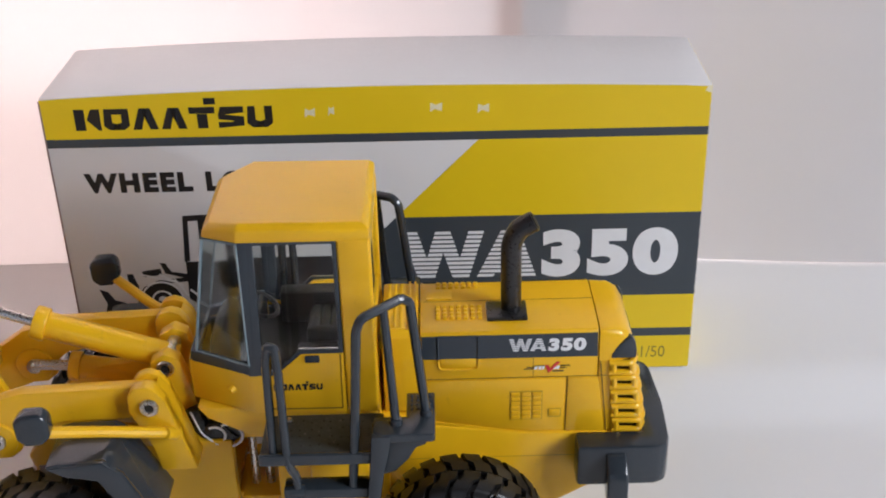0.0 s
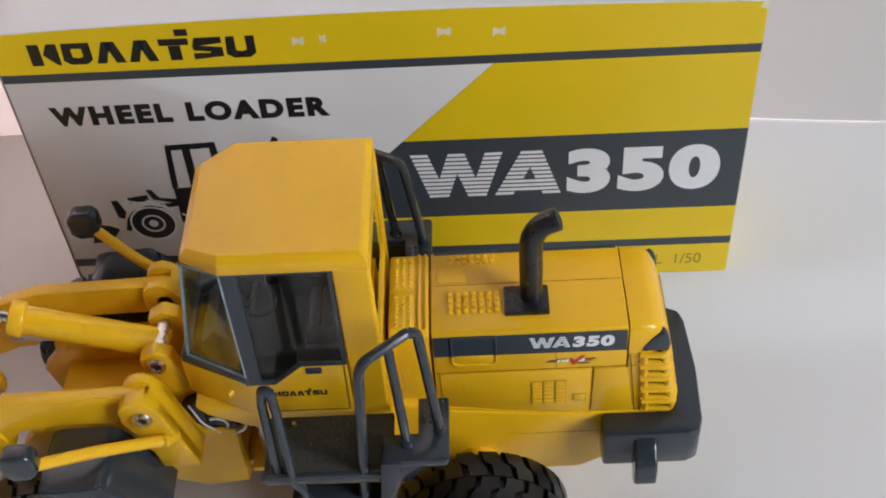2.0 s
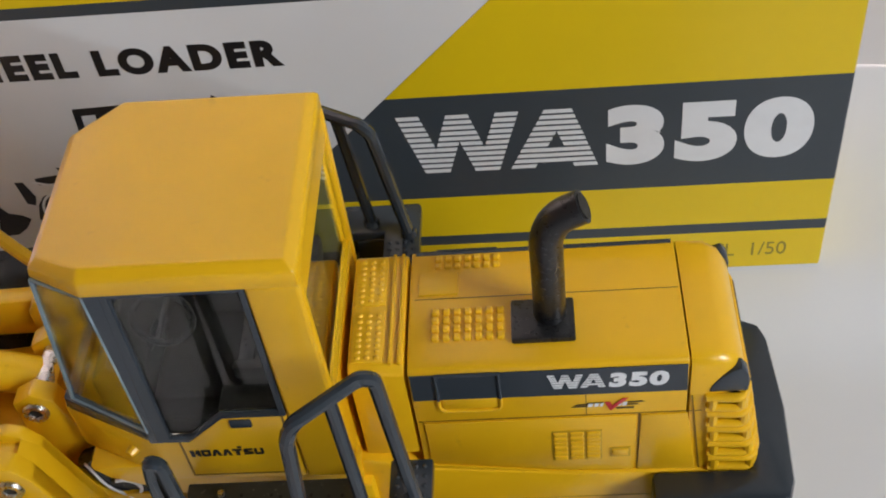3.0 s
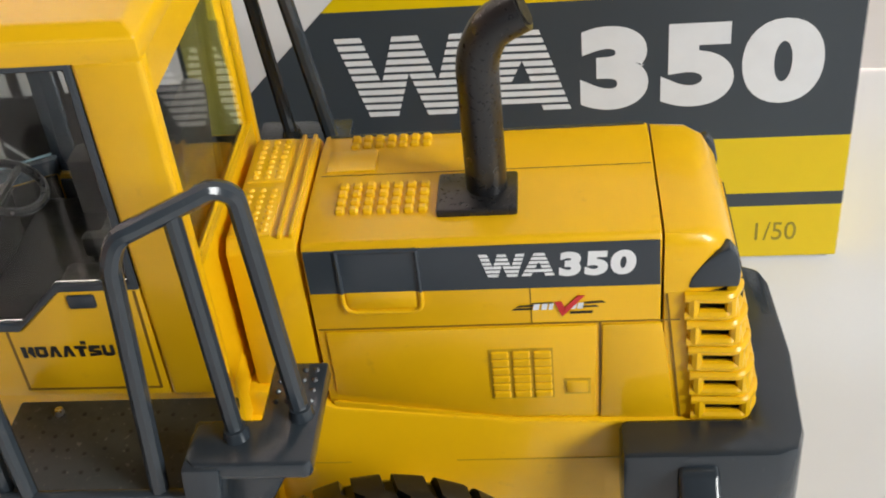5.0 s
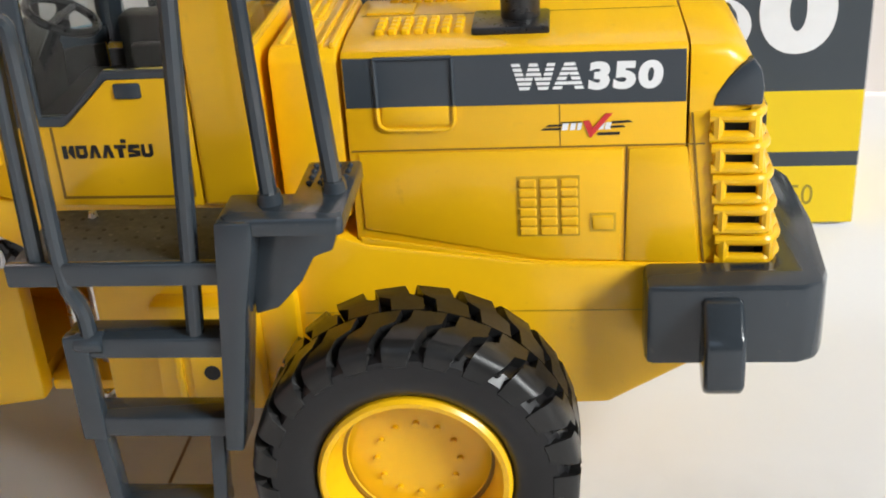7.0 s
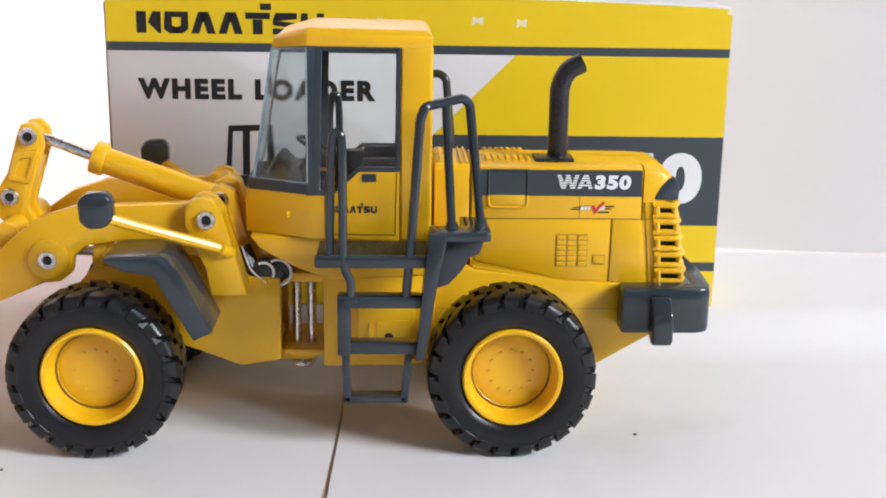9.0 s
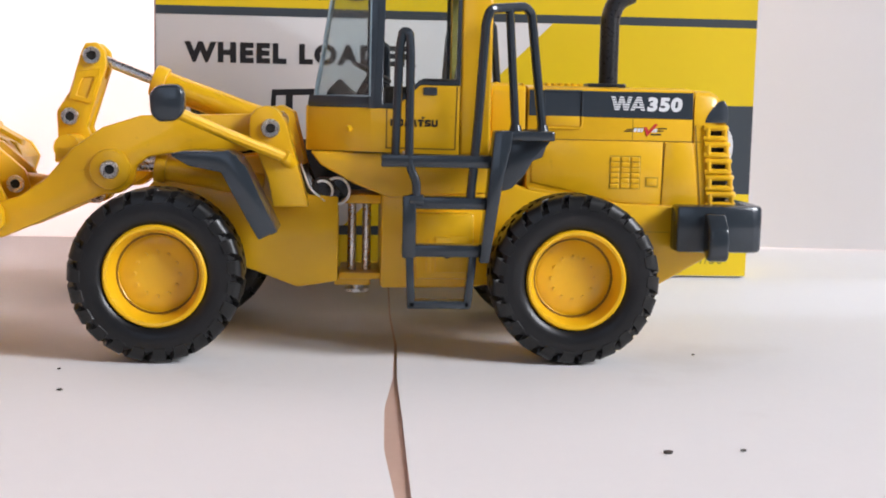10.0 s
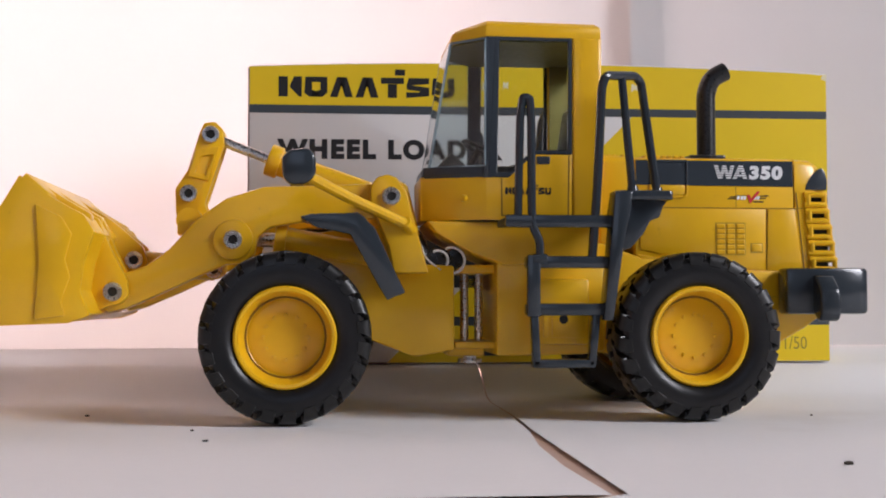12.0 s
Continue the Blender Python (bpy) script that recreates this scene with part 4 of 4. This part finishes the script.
P("steering_wheel", joined(tube(wheel_pts, 0.42, 8, 0.3), tube([(30.5, 0, 42.5), (33.6, 0, 47.6)], 0.6, 8), tube([(33.6, -3.1, 47.6), (33.6, 3.1, 47.6)], 0.35, 6)), BLACK, loader, "black steering wheel")
wordmark(36.4, 44.6, 38.3, 39.5, -CN - 0.01, PRINT_K, loader, 0.05)
FRAME_M.pop()

# cab support and middle frame
P("cab_base", prism([(22.2, 33.8), (53.0, 33.5), (53.0, 27.0), (36.0, 26.0), (30.0, 28.2), (24.0, 31.5)], -10.2, 10.2, 0.6), YELLOW, loader, "yellow body under the cab")
P("middle_frame", prism([(34.6, 27), (54, 27), (54, 11.0), (50, 10.4), (40.0, 10.2), (34.6, 10.2)], -9.6, 9.6, 0.5), YELLOW, loader, "yellow rear half of the chassis")
P("side_tank", prism([(40.6, 12.2), (50.6, 12.2), (50.6, 23.6), (40.6, 23.6)], -12.2, -9.4, 0.5), YELLOW, loader, "yellow side tank behind the ladder")
P("tank_plate", joined(prism([(42.4, 13.5), (43.2, 13.5), (43.2, 18.2), (42.8, 19.2), (42.4, 18.2)], -12.6, -12.1, 0.1), prism([(44.0, 13.4), (49.6, 13.4), (49.6, 19.6), (44.0, 19.6)], -12.5, -12.1, 0.15)), YELLOW)
P("tank_hole_shade", rod((46.0, -12.56, 16.6), (46.0, -12.3, 16.6), 0.8, None, 12), SHADE_SPECK)
for s in (-1, 1):
    P("hinge_plate", block(27.5, 36, -7.5 * 1, 7.5, 11.4, 12.6, 0.3) if s < 0 else block(26.5, 36, -6.5, 6.5, 24.6, 26.2, 0.3), YELLOW)
for x, y in ((29.6, -3.5), (32.2, -3.5)):
    P("hinge_pin", rod((x, y, 11), (x, y, 26), 0.75, None, 12), CHROME, loader, "bright steel articulation pin")
P("hinge_bolt", joined(rod((30.6, -3.5, 8.7), (30.6, -3.5, 9.5), 2.2, 2.2, 18, 0.25), rod((30.6, -3.5, 9.4), (30.6, -3.5, 11.5), 1.2, None, 12)), CHROME, loader, "bright steel bolt head under the hinge")
P("hinge_block", block(26.5, 33, -5.5, 5.5, 10.0, 12.0, 0.4), YELLOW)
P("hose", tube([(20.5, -6.5, 31.0), (22.5, -7.0, 26.5), (25.5, -7.2, 25.0), (27.5, -7.2, 27.0)], 1.5, 10), BLACK, loader, "black hose at the joint")
P("hose_line", tube([(20.6, -8.0, 31.5), (22.2, -8.6, 27.2), (24.8, -8.9, 25.2)], 0.18, 6), PRINT_W)
P("hose_coil", joined(rod((24.6, -8.4, 26.9), (24.6, -6.0, 26.9), 2.3, None, 20, 0.3), rod((27.4, -8.0, 27.2), (27.4, -6.0, 27.2), 1.8, None, 18, 0.3)), BLACK, loader, "black hose end at the joint")
for cx, rr in ((24.4, 1.75), (26.8, 2.3)):
    P("hose_ring", tube([(cx + rr * math.cos(a), -8.6, 26.9 + rr * math.sin(a)) for a in (math.radians(-100 + 20 * k) for k in range(12))], 0.24, 6), PRINT_W, loader, "pale curved line round the hose end")

# front frame
for s in (-1, 1):
    a, b = (-9.0, -6.6) if s < 0 else (6.6, 9.0)
    P("front_frame_plate", prism([(-2, 31), (14, 33), (22, 26.2), (27.2, 26.0), (27.2, 11.2), (20.2, 10.1), (13.6, 12.6), (7, 15), (-6, 15), (-8, 24)], a, b, 0.4), YELLOW, loader, "yellow front chassis plate")
P("front_frame_floor", prism([(-6, 15), (14, 13), (26.5, 11.4), (26.5, 13.2), (14, 15.5), (-6, 18)], -6.8, 6.8), YELLOW)
P("front_frame_web", block(-3, 14, -6.8, 6.8, 24, 26, 0.3), YELLOW)
for s in (-1, 1):
    a, b = (-14.6, -8.6) if s < 0 else (8.6, 14.6)
    tw = [(12.2, 36.4), (12.3, 39.4), (13.4, 40.9), (15.2, 41.4), (16.8, 40.8), (18.4, 38.6), (22.2, 24.6), (16.2, 24.5), (15.4, 29), (13.6, 33.5)]
    br = P("arm_bracket", prism(tw, a, a + 2.6 if s < 0 else a + 2.2, 0.4), YELLOW, loader, "yellow upright bracket that holds the lift arm")
    P("arm_bracket", prism(tw, b - 1.8, b, 0.4), YELLOW, loader, "yellow upright bracket that holds the lift arm")
    P("bracket_back", prism([(16.8, 40.6), (18.4, 38.6), (22.2, 24.6), (20.4, 24.6), (17.0, 37.2)], a + 0.3, b - 0.3, 0.2), YELLOW)
    P("bracket_foot", block(16.1, 20.6, a + 0.35, b - 0.35, 24.9, 29.8, 0.3), YELLOW)

    # lift arm
    FRAME_M.append(LOADER_M @ Matrix.Translation((1.3, 0, 0)))
    ya, yb2 = (-12.4, -9.8) if s < 0 else (9.8, 12.4)
    arm = [(-34.6, 19.0), (-33.8, 23.4), (-31.2, 24.3), (-27.2, 25.6), (-23.0, 28.6), (-18.6, 33.6), (-13.6, 37.2), (-7.2, 39.3), (0, 39.5), (10, 39.9), (14.6, 40.2), (16.8, 38.6), (16.6, 36.2), (14.4, 34.6), (10.0, 33.6), (0, 33.4), (-6.0, 32.4), (-8.2, 30.6), (-8.6, 27.8), (-10.6, 26.2), (-13.4, 26.0), (-18.0, 24.0), (-24.0, 21.2), (-30, 18.6), (-33, 17.9)]
    P("lift_arm", prism(arm, ya, yb2, 0.5), YELLOW, loader, "yellow curved lift arm")
    yo = ya - 0.5 if s < 0 else yb2 + 0.5
    P("arm_boss", rod((-12.3, ya - 0.6, 30.2), (-12.3, yb2 + 0.6, 30.2), 3.4, None, 24, 0.3), YELLOW)
    # lift cylinder
    P("lift_cylinder", joined(rod((-4.6, s * 8.4, 30.6), (13, s * 8.4, 27.6), 2.2, None, 18, 0.3), rod((-5.4, s * 8.4, 30.7), (-3.4, s * 8.4, 30.4), 2.7, None, 18, 0.3)), YELLOW, loader, "yellow lift cylinder barrel")
    P("lift_rod", rod((-12.3, s * 8.4, 31.0), (-4.5, s * 8.4, 30.6), 0.95, None, 14), CHROME, loader, "bright steel piston rod")
    # pins
    for x, z, yy in ((14.5, 37.6, -14.9), (-12.3, 30.2, -13.2), (-31.9, 21.4, -14.8)):
        y = s * abs(yy)
        pin = P("pin", joined(rod((x, y, z), (x, s * 8.6, z), 1.3, None, 18), lathe([(y, 0.75), (y + s * 0.32, 0.85), (y + s * 0.35, 1.45), (y, 1.6), (y - s * 0.2, 1.55), (y - s * 0.2, 0.75)], (x, z), 24)), CHROME, loader, "bright steel hinge pin with a hollow end")
        # dark plug stands for the shade inside the hollow pin
        P("pin_hole_shade", rod((x, y + s * 0.05, z), (x, y - s * 0.5, z), 0.78, None, 14), SHADE_SPECK, pin)

    FRAME_M.pop()
    # front fender
    fa, fb = (-24.2, -13.0) if s < 0 else (13.0, 24.2)
    fen = [(0.4, 33.4), (2.4, 33.9), (9.6, 34.1), (11.0, 33.4), (12.4, 31.4), (17.6, 21.2), (16.4, 20.6), (11.4, 30.2), (9.6, 32.2), (3.0, 32.4)]
    P("front_fender", prism(fen, fa, fb, 0.3), GREY, loader, "dark grey plastic front fender")
    side = [(0.6, 33.2), (9.8, 34.2), (12.6, 31.6), (17.4, 21.3), (14.6, 19.9), (13.0, 22.6), (8.6, 30.6), (3.4, 31.6)]
    P("fender_lip", prism(side, fa - 0.3 if s < 0 else fb - 1.0, fa + 1.0 if s < 0 else fb + 0.3, 0.25), GREY)
    # mirror on its stalk
    P("mirror_stalk", joined(tube([(19.0, s * 14.6, 32.4), (17.4, s * 15.6, 33.2), (9.0, s * 19.5, 36.6), (1.6, s * 23.8, 40.0)], 0.95, 10, 0.2), rod((19.4, s * 13.4, 31.6), (18.0, s * 15.8, 33.2), 1.25, 1.1, 12, 0.2)), YELLOW, loader, "yellow mirror stalk")
    P("mirror", prism([(-2.3, 39.6), (-1.0, 38.4), (1.6, 38.6), (3.0, 40.0), (3.0, 43.2), (2.0, 44.4), (-1.2, 44.2), (-2.5, 42.8)], s * 25.6 if s < 0 else 22.6, -22.6 if s < 0 else 25.6, 0.7, "y", 3), GREY, loader, "dark grey rear-view mirror")

FRAME_M.append(LOADER_M @ Matrix.Translation((1.3, 0, 0)))
# tilt linkage on the centre line
bell = [(-19.0, 49.6), (-18.2, 51.4), (-16.2, 51.6), (-14.8, 50.2), (-14.6, 47.6), (-16.4, 42.0), (-18.0, 37.0), (-14.4, 28.0), (-14.6, 24.6), (-16.4, 23.6), (-18.0, 25.0), (-20.4, 32.2), (-23.0, 35.0), (-23.2, 39.6), (-21.0, 43.0)]
P("bellcrank", joined(prism(bell, -3.2, -1.4, 0.35), prism(bell, 1.4, 3.2, 0.35), prism([(-20.8, 42.6), (-18.4, 37.2), (-15.4, 45.2), (-17.6, 47.2)], -1.6, 1.6)), YELLOW, loader, "yellow forked tilt lever")
P("bell_rim", joined(side_ring([(-19.6, 46.6), (-15.4, 47.2), (-17.2, 41.0), (-21.0, 41.8)], [(-18.6, 45.4), (-16.6, 45.6), (-17.9, 42.0), (-19.7, 42.5)], -3.6, -3.1)), YELLOW, loader, "raised rim on the tilt lever")
P("cross_beam", joined(rod((-20.0, -10, 33.6), (-20.0, 10, 33.6), 2.2, None, 18), block(-22.0, -18.0, -10, 10, 31.0, 34.0, 0.4)), YELLOW, loader, "yellow cross beam between the lift arms")
P("tilt_cylinder", joined(rod((16.5, 0, 37.2), (-6.0, 0, 45.0), 2.35, None, 20, 0.3), rod((-4.8, 0, 44.6), (-7.0, 0, 45.4), 2.9, None, 20, 0.3)), YELLOW, loader, "yellow tilt cylinder barrel")
P("tilt_rod", rod((-6.6, 0, 45.2), (-17.0, 0, 49.2), 0.9, None, 14), CHROME, loader, "bright steel piston rod")
P("tilt_mount", joined(prism([(13.0, 33), (13.0, 40.0), (15.6, 41.6), (18.0, 40.4), (21.5, 26), (14, 26)], -5.4, -2.8, 0.35), prism([(13.0, 33), (13.0, 40.0), (15.6, 41.6), (18.0, 40.4), (21.5, 26), (14, 26)], 2.8, 5.4, 0.35)), YELLOW, loader, "yellow forked mount of the tilt cylinder")
P("bucket_link", rod((-16.2, 0, 25.4), (-31.0, 0, 27.0), 2.0, None, 16, 0.3), YELLOW, loader, "yellow link to the bucket")
for x, z, h in ((-17.0, 49.3, 3.6), (-20.8, 38.8, 3.6), (-16.3, 25.4, 3.6), (-30.0, 27.0, 4.6), (15.6, 38.9, 5.8)):
    for s in (-1, 1):
        pin = P("pin", joined(rod((x, 0, z), (x, s * h, z), 1.2, None, 18), lathe([(s * h, 0.75), (s * (h + 0.32), 0.85), (s * (h + 0.35), 1.4), (s * h, 1.55), (s * (h - 0.2), 1.5), (s * (h - 0.2), 0.75)], (x, z), 24)), CHROME, loader, "bright steel hinge pin with a hollow end")
        P("pin_hole_shade", rod((x, s * (h + 0.05), z), (x, s * (h - 0.5), z), 0.85, None, 14), SHADE_SPECK, pin)

# bucket: curved shell between two end plates
BW = 25.4
shell = [(-44.4, 39.4), (-39.0, 35.6), (-34.8, 33.2), (-33.2, 30.8), (-34.8, 26.0), (-35.4, 21.5), (-33.8, 17.8), (-37.0, 16.6), (-48.0, 16.2), (-62.0, 15.6)]
inn = [(-62.0, 16.6), (-48.0, 17.4), (-37.4, 17.9), (-36.0, 18.8), (-36.8, 21.6), (-36.2, 26.2), (-35.0, 30.4), (-36.0, 32.0), (-39.8, 34.2), (-45.0, 38.2)]
P("bucket", prism(shell + inn, -BW, BW, 0.15), YELLOW, loader, "yellow bucket shell")
for s in (-1, 1):
    a, b = (-BW - 0.1, -BW + 1.1) if s < 0 else (BW - 1.1, BW + 0.1)
    P("bucket_side", prism([(-44.6, 39.6), (-39.0, 35.8), (-34.6, 33.4), (-33.0, 30.8), (-34.6, 26.0), (-35.2, 21.5), (-33.6, 17.6), (-37.0, 16.4), (-48.0, 16.0), (-61.5, 15.4), (-52.0, 27.0)], a, b, 0.2), YELLOW, loader, "yellow bucket end plate")
    P("side_plate", prism([(-42.0, 35.0), (-38.0, 33.0), (-36.4, 30.4), (-37.4, 26.4), (-36.6, 23.6), (-38.0, 20.0), (-37.4, 17.6), (-42.0, 17.0), (-41.4, 26)], a - 0.4 if s < 0 else b - 0.1, a + 0.1 if s < 0 else b + 0.4, 0.15), YELLOW, loader, "yellow wear plate on the bucket's end")
    for y in (s * 8.4, s * 13.6):
        P("bucket_bracket", prism([(-36.6, 34.4), (-34.4, 33.6), (-32.4, 28.6), (-29.6, 23.2), (-29.4, 20.8), (-30.6, 19.4), (-32.6, 19.0), (-35.6, 17.6), (-35.8, 30.0)], y - 0.8, y + 0.8, 0.25), YELLOW, loader, "yellow hinge rib on the bucket's back")
for y in (-3.2, 3.2):
    P("bucket_bracket", prism([(-37.5, 35.0), (-34.0, 34.0), (-28.6, 29.4), (-27.8, 26.6), (-28.8, 24.4), (-35.6, 23.0)], y - 0.7, y + 0.7, 0.25), YELLOW, loader, "yellow link rib on the bucket's back")
P("bucket_rim", prism([(-45.0, 38.4), (-43.6, 40.0), (-40.0, 36.8), (-40.6, 35.4)], -BW, BW, 0.3), YELLOW, loader, "yellow stiffened top edge")
P("bucket_rib", joined(*[prism([(-43.0, 39.2), (-39.0, 36.6), (-34.6, 34.0), (-34.6, 32.6), (-43.0, 37.6)], y - 1.4, y + 1.4, 0.3) for y in (-18.5, -8.8, 8.8, 18.5)]), YELLOW)

FRAME_M.pop()
# platform, ladder and rails on both sides
FRAME_M.append(LOADER_M @ Matrix.Translation((0.7, 0, 0)) @ Matrix.Diagonal((1, 1.05, 1, 1)))
for s in (-1, 1):
    if s > 0:
        FRAME_M[-1] = FRAME_M[-1] @ Matrix.Translation((-2.4, 0, 0))
    Y = lambda y: s * abs(y)
    span = lambda a, b: (min(Y(a), Y(b)), max(Y(a), Y(b)))
    P("platform", prism([(33.6, 32.5), (53.0, 32.5), (53.0, 33.7), (33.6, 33.7)], *span(11.9, 22.0), 0.25), DECK, loader, "dark grey speckled platform beside the cab")
    pit = piece_mesh("platform_pit", rod((0, 0, -0.1), (0, 0, 0.03), 0.2, 0.2, 8))
    rng = random.Random(5)
    for i in range(11):
        for j in range(4):
            piece("platform_pit", pit, SHADE_SPECK, loader, (35.0 + 1.6 * i + rng.uniform(-0.3, 0.3), Y(13.8 + 1.9 * j + rng.uniform(-0.3, 0.3)), 33.7))
    P("platform_lip", prism([(33.4, 31.9), (52.0, 31.9), (52.0, 34.0), (33.4, 34.0)], *span(21.6, 22.5), 0.3), GREY)
    P("fender_deck", prism([(51.8, Y(18.6)), (57.0, Y(18.6)), (57.0, Y(12.6)), (61.6, Y(12.6)), (61.6, Y(22.8)), (61.2, Y(23.2)), (52.6, Y(23.2)), (51.8, Y(22.4))], 36.5, 38.1, 0.3, "z"), GREY, loader, "dark grey step over the rear wheel")
    P("fender_riser", prism([(51.2, 33.6), (52.4, 33.6), (53.0, 37.4), (52.0, 38.0)], *span(18.4, 22.9), 0.2), GREY)
    P("fender_leg", prism([(51.6, 37.9), (54.6, 37.9), (54.4, 35.6), (53.2, 30.0), (51.2, 16.6), (49.6, 16.6), (50.6, 27.0)], *span(19.6, 23.5), 0.3), GREY, loader, "dark grey slanted fender leg")
    P("fender_gusset", prism([(53.4, 36.6), (61.4, 36.6), (60.6, 35.6), (60.0, 33.8), (58.4, 33.2), (57.2, 31.0), (55.0, 28.6), (53.0, 28.0)], *span(18.6, 20.4), 0.2), GREY, loader, "dark grey fender web")
    studs("step_grip", 57.4, 61.2, 4, span(13.0, 17.4)[0], span(13.0, 17.4)[1], 4, 38.12, 0.26, 0.26, 0.2, GREY)
    yl = Y(22.0)
    P("ladder_stringer", prism([(37.0, 27.4), (39.2, 27.4), (39.2, 17.2), (37.0, 17.2)], *span(21.4, 22.8), 0.3), GREY, loader, "dark grey ladder side")
    P("ladder_step", prism([(37.0, 25.2), (50.6, 25.2), (50.6, 27.2), (37.0, 27.2)], *span(19.4, 22.6), 0.35), GREY, loader, "dark grey ladder step")
    P("ladder_step", prism([(37.0, 17.4), (50.4, 17.4), (50.4, 19.4), (37.0, 19.4)], *span(19.4, 22.6), 0.35), GREY, loader, "dark grey ladder step")
    P("ladder_loop", joined(prism([(38.0, 9.0), (39.3, 9.0), (38.9, 17.6), (37.6, 17.6)], *span(20.6, 22.4), 0.25), prism([(47.2, 9.0), (48.5, 9.0), (49.3, 17.6), (48.0, 17.6)], *span(20.6, 22.4), 0.25), prism([(38.0, 8.8), (48.4, 8.8), (48.4, 10.2), (38.0, 10.2)], *span(19.6, 22.4), 0.3)), GREY, loader, "dark grey lowest ladder rung")
    P("hand_rail", tube([(35.7, Y(21.2), 33.6), (36.1, Y(21.2), 50.6), (36.6, Y(21.2), 53.6), (37.7, Y(21.4), 53.4), (37.9, Y(21.6), 50), (37.9, Y(21.8), 34.2), (38.2, Y(22), 31.6), (39.2, Y(22), 29.6), (39.2, Y(22), 26.6)], 0.72, 10, 0.4), GREY, loader, "dark grey looped hand rail")
    P("hand_rail", tube([(48.0, Y(21.6), 26.2), (49.0, Y(21.6), 38), (50.1, Y(20.8), 55.6), (50.9, Y(20.4), 57.6), (57.0, Y(16.4), 58.4), (58.2, Y(15.9), 57.4), (60.2, Y(18.2), 38.0)], 0.78, 10, 0.4), GREY, loader, "dark grey bent hand rail")
    P("hand_rail", tube([(54.2, Y(18.2), 58.0), (55.4, Y(20.2), 38.0)], 0.72, 10), GREY, loader, "dark grey upright of the hand rail")
    P("rail_foot", joined(rod((55.4, Y(20.2), 38.0), (55.4, Y(20.2), 39.0), 1.1, 0.9, 12), rod((60.2, Y(18.2), 38.0), (60.2, Y(18.2), 39.0), 1.1, 0.9, 12), rod((38.0, Y(22), 26.6), (40.4, Y(22), 26.6), 1.0, None, 10, 0.2)), GREY)
    P("deck_stud", rod((37.6, Y(13.4), 33.6), (37.6, Y(13.4), 34.2), 0.5, 0.35, 8), CHROME)
FRAME_M.pop()
